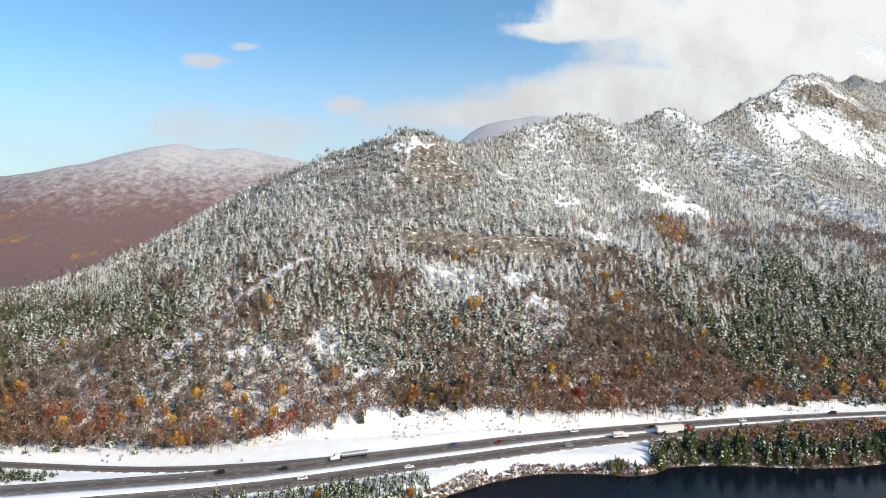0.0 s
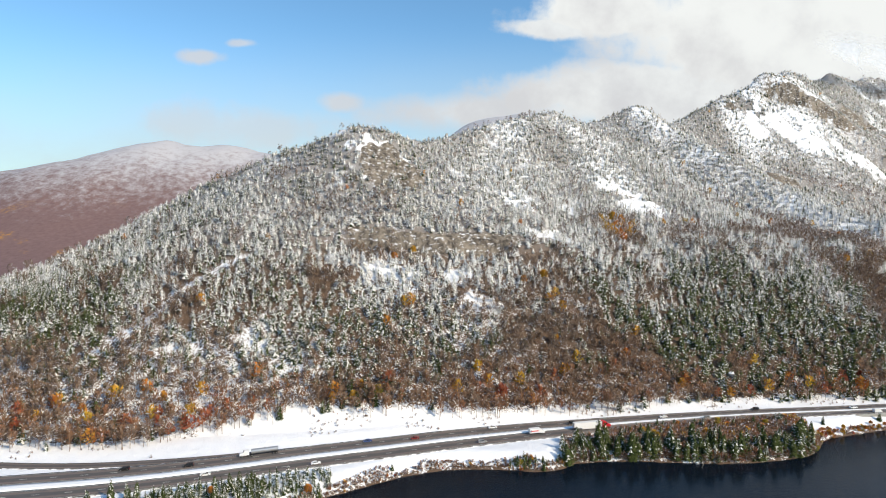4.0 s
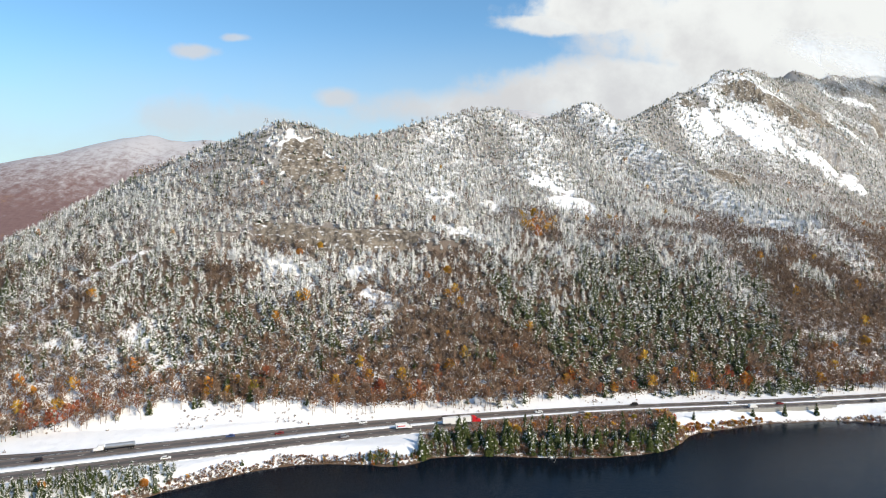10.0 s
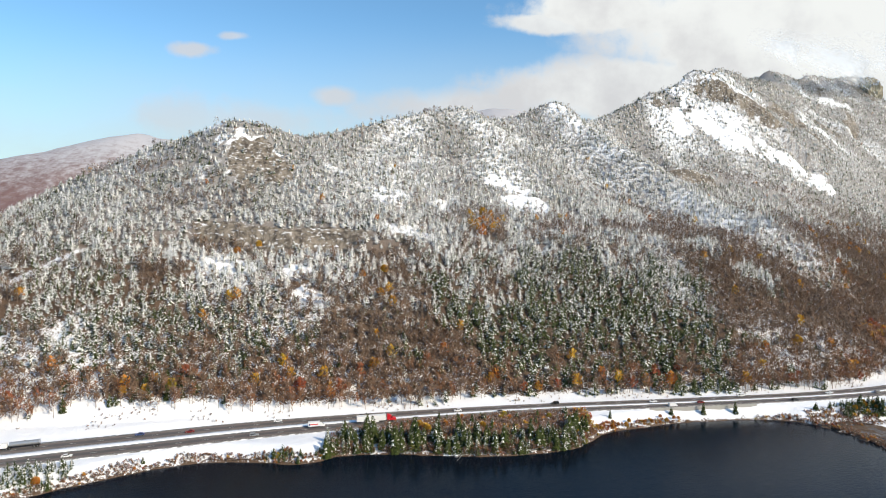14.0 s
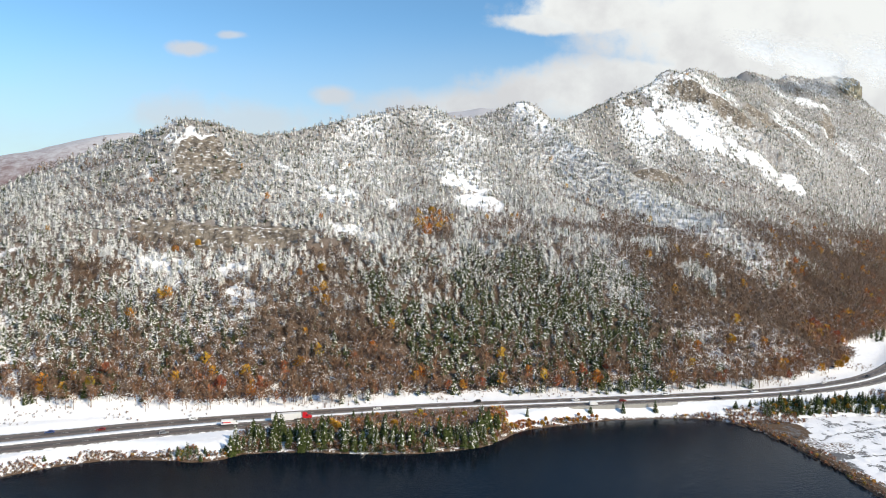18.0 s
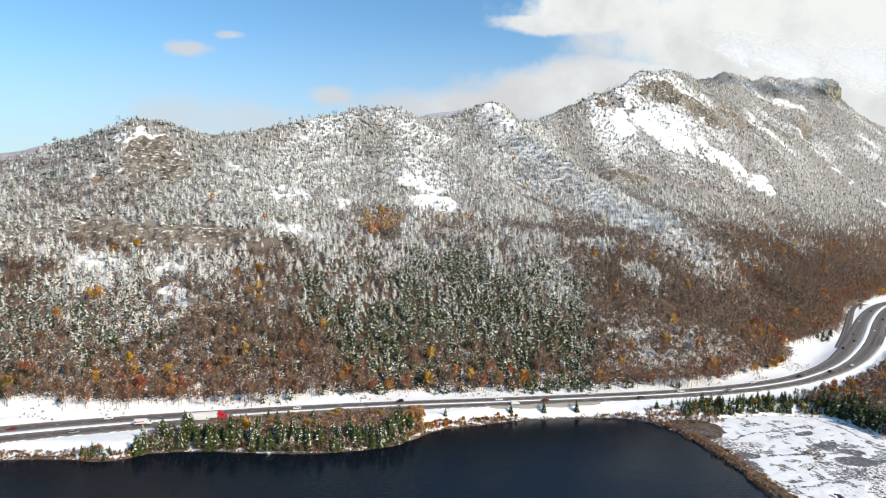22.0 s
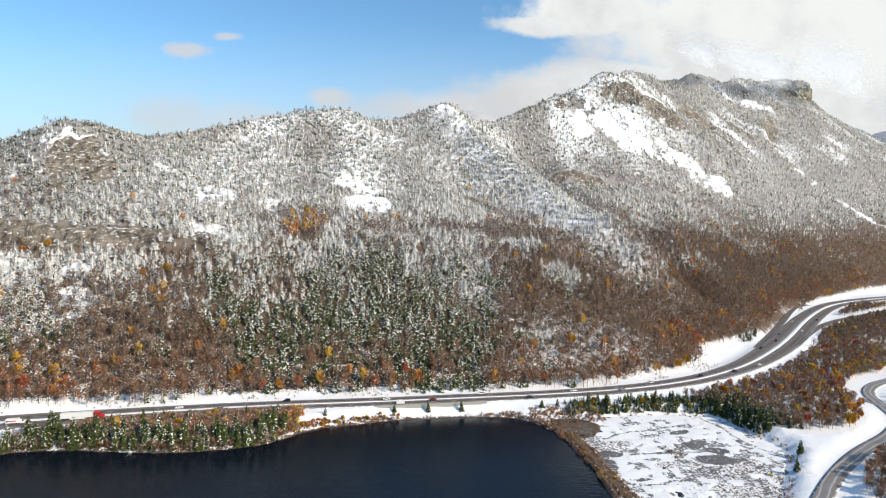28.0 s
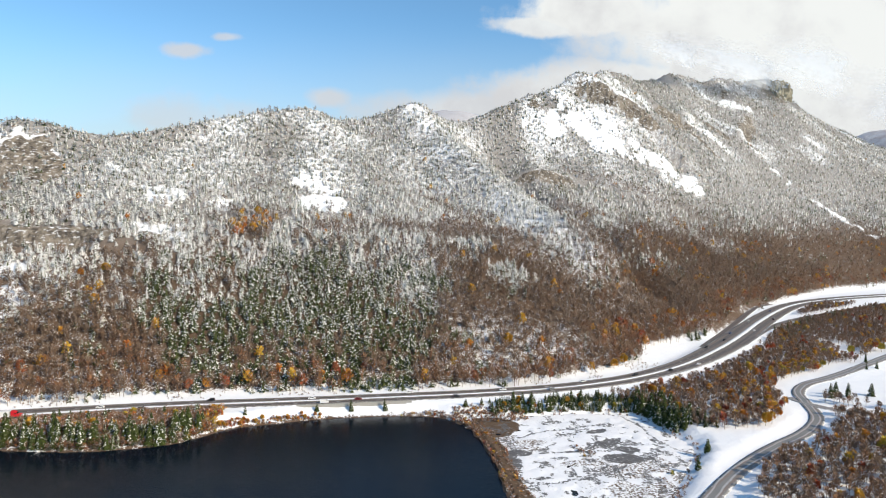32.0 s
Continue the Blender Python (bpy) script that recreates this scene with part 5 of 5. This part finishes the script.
def make_truck(paint, shade):
    """A lorry with a bonnet and a sleeper cab, drawing a long box trailer."""
    top = tagged(new("semi_truck"), f"{shade} tractor unit pulling a long plain white box trailer", "truck")
    cab = [(6.0, 0.9), (10.9, 0.8), (11.0, 1.5), (10.8, 2.0), (9.2, 2.25), (8.7, 3.2), (7.6, 3.9), (6.0, 4.0)]
    part("cab", prism("cab", cab, 2.45, paint, 0.12), top)
    part("windscreen", prism("windscreen", [(9.17, 2.3), (9.26, 2.3), (8.80, 3.15), (8.70, 3.15)], 2.1, GLASS, 0.02), top)
    for y in (-1.24, 1.24):
        part("side_window", block("side_window", 7.9, 8.8, y - 0.03, y + 0.03, 2.3, 2.95, GLASS, 0.02), top)
        part("fuel_tank", block("fuel_tank", 6.4, 8.0, y * 0.85 - 0.3, y * 0.85 + 0.3, 0.55, 1.1, STEEL, 0.2), top)
        part("headlight", block("headlight", 10.9, 11.05, y * 0.78 - 0.2, y * 0.78 + 0.2, 1.1, 1.4, LAMP_WHITE, 0.03), top)
        part("exhaust_stack", block("exhaust_stack", 5.75, 5.95, y * 0.85 - 0.1, y * 0.85 + 0.1, 1.2, 4.2, STEEL, 0.05), top)
    part("bumper", block("bumper", 10.8, 11.25, -1.2, 1.2, 0.45, 0.85, STEEL, 0.05), top)
    part("grille", block("grille", 10.98, 11.06, -0.6, 0.6, 1.0, 1.85, STEEL, 0.02), top)
    part("chassis", block("chassis", 1.5, 10.5, -0.5, 0.5, 0.7, 1.05, BLACK, 0.03), top)
    box = part("trailer", block("trailer", -10.6, 5.4, -1.3, 1.3, 1.15, 4.05, WHITE, 0.05), top, "long plain white box trailer")
    part("rear_door", block("rear_door", -10.66, -10.58, -1.2, 1.2, 1.25, 3.95, SILVER, 0.02), box)
    part("side_skirt", block("side_skirt", -6.0, 1.5, -1.28, -1.22, 0.5, 1.15, WHITE, 0.01), box)
    part("underride_bar", block("underride_bar", -10.6, -10.45, -1.1, 1.1, 0.5, 0.62, BLACK, 0.02), box)
    for x in (-9.3, -8.0, 4.2, 5.5, 9.7):
        for y in (-0.95, 0.95):
            wheel(top, x, y, True)
    return top


def make_box_truck():
    top = tagged(new("box_truck"), "white box truck with coloured panels on the wet highway", "truck")
    part("box", block("box", -4.4, 1.7, -1.2, 1.2, 0.95, 3.2, WHITE, 0.06), top)
    part("cab", prism("cab", [(1.75, 0.6), (4.3, 0.6), (4.35, 1.3), (3.6, 1.55), (3.0, 2.35), (1.75, 2.4)], 2.0, WHITE, 0.1), top)
    part("windscreen", prism("windscreen", [(3.62, 1.58), (3.68, 1.58), (3.1, 2.3), (3.02, 2.3)], 1.7, GLASS, 0.01), top)
    part("chassis", block("chassis", -4.2, 3.5, -0.5, 0.5, 0.55, 0.95, BLACK, 0.03), top)
    part("stripe", block("stripe", -3.6, 0.6, -1.22, -1.19, 1.8, 2.3, RED, 0.005), top, "red stripe on the box")
    part("panel", block("panel", -4.1, -3.5, -1.22, -1.19, 1.5, 2.6, BLUE, 0.005), top, "blue panel on the box")
    for y in (-0.9, 0.9):
        wheel(top, -2.8, y)
        wheel(top, 3.0, y)
    return top


def make_tanker():
    """A white tractor unit drawing a long polished tank."""
    top = tagged(new("tanker_truck"), "white tractor unit pulling a polished silver tank trailer", "truck")
    part("cab", prism("cab", [(5.2, 0.9), (9.6, 0.8), (9.7, 1.5), (9.5, 2.0), (8.0, 2.2), (7.5, 3.1), (5.2, 3.2)], 2.4, WHITE, 0.12), top)
    part("windscreen", prism("windscreen", [(7.97, 2.25), (8.06, 2.25), (7.60, 3.02), (7.50, 3.02)], 2.0, GLASS, 0.02), top)
    part("bumper", block("bumper", 9.5, 9.9, -1.2, 1.2, 0.45, 0.85, STEEL, 0.05), top)
    part("chassis", block("chassis", -8.2, 9.2, -0.45, 0.45, 0.75, 1.05, BLACK, 0.03), top)
    tank = disc("tank", 1.15, 12.6, SILVER)
    tank.transform(Matrix.Rotation(radians(90), 4, "Z"))
    barrel = part("tank", tank, top, "polished silver tank", place=pose(-2.0, 0, 2.25))
    hoop = disc("hoop", 1.19, 0.12, STEEL)
    hoop.transform(Matrix.Rotation(radians(90), 4, "Z"))
    for x in (-5.4, -1.8, 1.8, 5.4):
        part("hoop", hoop, barrel, place=pose(x, 0, 0))
    part("hatch", block("hatch", -0.4, 0.4, -0.3, 0.3, 1.05, 1.32, STEEL, 0.05), barrel)
    for y in (-0.95, 0.95):
        part("headlight", block("headlight", 9.6, 9.75, y - 0.2, y + 0.2, 1.1, 1.4, LAMP_WHITE, 0.03), top)
        for x in (-7.4, -6.1, 4.0, 5.3, 8.5):
            wheel(top, x, y, True)
    return top


def drive(ob, x, sign, lane):
    """Set a vehicle on the highway: sign +1 the far carriageway, -1 the near one; lane -1 or 1."""
    k = int(np.abs(HIGHWAY[:, 0] - x).argmin())
    n = normals_of(HIGHWAY)[k]
    p = HIGHWAY[k, :2] + n * (sign * HIGHWAY[k, 3] + lane * 1.8)
    turn = math.degrees(math.atan2(-n[0], n[1])) + (180 if sign > 0 else 0)
    ob.matrix_basis = pose(p[0], p[1], HIGHWAY[k, 2] + 0.03, 0, 0, turn)


drive(make_truck(RED, "bright red"), 124, -1, 1)
drive(make_box_truck(), 94, -1, 1)
drive(make_tanker(), -42, 1, 1)
fleet = {"w": make_car(WHITE, "white", 0), "b": make_car(BLACK, "black", 1), "s": make_car(SILVER, "silver", 1), "r": make_car(MAROON, "dark red", 0), "v": make_car(WHITE, "white", 2), "u": make_car(BLUE, "dark blue", 0)}
taken = set()
for kind, x, sign, lane in (("w", -66, -1, 1), ("b", -100, 1, 1), ("b", -72, 1, -1), ("u", 8, 1, 1), ("w", -18, -1, -1), ("r", 30, 1, -1), ("s", 60, -1, -1), ("w", 74, 1, 1), ("b", 118, 1, -1), ("w", 172, 1, -1), ("s", 196, -1, 1), ("b", 232, 1, 1), ("v", 300, -1, -1), ("w", 290, 1, -1), ("r", 318, -1, 1), ("w", 352, 1, 1), ("b", 378, -1, -1), ("w", 412, 1, -1), ("s", 440, -1, 1),
                            ("w", 470, 1, 1), ("b", 508, 1, -1), ("b", 536, -1, 1), ("w", 560, -1, -1), ("b", 604, 1, 1), ("b", 632, 1, -1), ("u", 655, 1, 1), ("w", 672, -1, 1), ("w", 706, 1, 1), ("b", 724, -1, -1), ("u", 762, 1, -1), ("w", 815, 1, 1), ("s", 880, -1, 1), ("w", -150, -1, 1), ("s", -190, 1, 1)):
    ob = fleet[kind]
    drive(copy_thing(ob, Matrix()) if kind in taken else ob, x, sign, lane)
    taken.add(kind)

# ---------------------------------------------------------------- roadside things
wall = tagged(new("retaining_wall"), "low weathered concrete retaining wall between highway and lake", "wall", kind="structure")
span = cut(HIGHWAY, 279, 352, 3.0)
wn = normals_of(span)
for k in range(len(span) - 1):
    (x0, y0), (x1, y1) = (span[k, :2] - wn[k] * 9.1), (span[k + 1, :2] - wn[k + 1] * 9.1)
    long = math.hypot(x1 - x0, y1 - y0)
    f = min(1.0, (k + 1) / 4, (len(span) - 1 - k) / 6)
    high = 0.8 + 3.4 * f
    part("panel", block("panel", 0.01, long - 0.01, -0.2, 0.2, -high, 0, CONCRETE, 0.03), wall, place=pose(x0, y0, span[k, 2] + 0.45, 0, 0, math.degrees(math.atan2(y1 - y0, x1 - x0))))
rail = tagged(new("guardrail"), "galvanised steel guardrail on posts beside the highway", "guardrail")
for a, b in ((515, 700),):
    g = cut(HIGHWAY, a, b, 4.0)
    g[:, 2] += 0.1
    gn = normals_of(g)
    far = -(g[:, 3] + g[:, 4] / 2 + 0.9)
    part("beam", strip("beam", g, far + 0.06, far - 0.06, 0.72, STEEL, 3, 0.3), rail)
    post = block("post", -0.08, 0.08, -0.08, 0.08, -0.6, 0.7, STEEL, 0.01)
    for row, n, d in zip(g, gn, far):
        part("post", post, rail, place=pose(row[0] + n[0] * d, row[1] + n[1] * d, row[2]))


def boulder(x, y, size, label, capped=True):
    rng = np.random.default_rng(int(abs(x) * 7 + y))
    top = tagged(new("boulder"), label, "boulder", "boulders")
    for name, mat, grow, lift in (("rock", STONE, 1.0, 0.0), ("snow_cap", SNOW, 0.97, 0.16))[:2 if capped else 1]:
        bm = bmesh.new()
        bmesh.ops.create_icosphere(bm, subdivisions=2, radius=size)
        for v in bm.verts:
            v.co *= grow * (1 + 0.25 * noise.noise(v.co * (1.4 / size) + Vector((x, y, 0))))
            v.co.z = v.co.z * 0.75 + lift * size
            if name == "snow_cap" and v.co.z < 0.2 * size:
                v.co *= 0.8
        me = bpy.data.meshes.new(name)
        bm.to_mesh(me)
        bm.free()
        me.materials.append(mat)
        part(name, me, top)
    top.matrix_basis = pose(x, y, max(float(lie(x, y)), 0) + 0.25 * size, 0, 0, rng.random() * 360)


for x, y, s in ((231, 374, 2.3), (168, 279.5, 1.0), (140, 283.6, 0.8), (206, 283.6, 0.8), (-60, 300, 0.9), (300, 372, 1.0)):
    boulder(x, y, s, "rounded grey boulder capped with snow")
# the bare crag at the end of the summit ridge
bm = bmesh.new()
bmesh.ops.create_icosphere(bm, subdivisions=5, radius=1.0)
for v in bm.verts:
    p = v.co * 3.1
    p.z *= 0.45
    v.co *= 1 + 0.22 * noise.noise(p) + 0.13 * noise.noise(p * 3.1) + 0.05 * noise.noise(p * 7.3)
    v.co.z = min(v.co.z, 0.78 + 0.08 * noise.noise(v.co * 4))
crag_mesh = bpy.data.meshes.new("crag")
bm.to_mesh(crag_mesh)
bm.free()
crag_mesh.materials.append(CRAG)
crag_rock = tagged(new("crag", crag_mesh), "bare yellowish-grey rock crag at the end of the summit ridge", "crag", kind="structure")
crag_rock.matrix_basis = pose(1246, 1500, 408, 0, 0, 30) @ Matrix.Diagonal((46, 40, 66, 1))
log = tagged(new("fallen_log"), "bleached fallen tree trunk leaning from the shore into the water", "log")
part("stem", stem_mesh("stem", 7.5, 0.2, DEADWOOD, 4, np.random.default_rng(3)), log)
log.matrix_basis = pose(171, 280.3, 1.4, 0, 0, 0) @ pose(0, 0, 0, 98, 0, -25)

# ---------------------------------------------------------------- cloud on the summits
cx, cz = np.meshgrid(np.linspace(-1, 1, 25), np.linspace(-1, 1, 13), indexing="ij")
veil = mesh_from("mist", np.stack([cx.ravel(), 0.25 * cx.ravel() ** 2 - 0.15 * cz.ravel() ** 2, cz.ravel()], 1), grid_faces(25, 13), MIST, True)
for x, y, z, w, h, turn in ((1080, 1330, 455, 300, 55, 35), (1330, 1440, 480, 260, 80, 30), (1760, 1600, 420, 380, 130, 20), (880, 1210, 450, 140, 38, 40)):
    c = tagged(new("summit_cloud", veil), "thin white cloud drifting over the snowy summit", "cloud", "clouds on the summits", "structure")
    c.matrix_basis = pose(x, y, z, 0, 0, turn) @ Matrix.Diagonal((w, 120, h, 1))
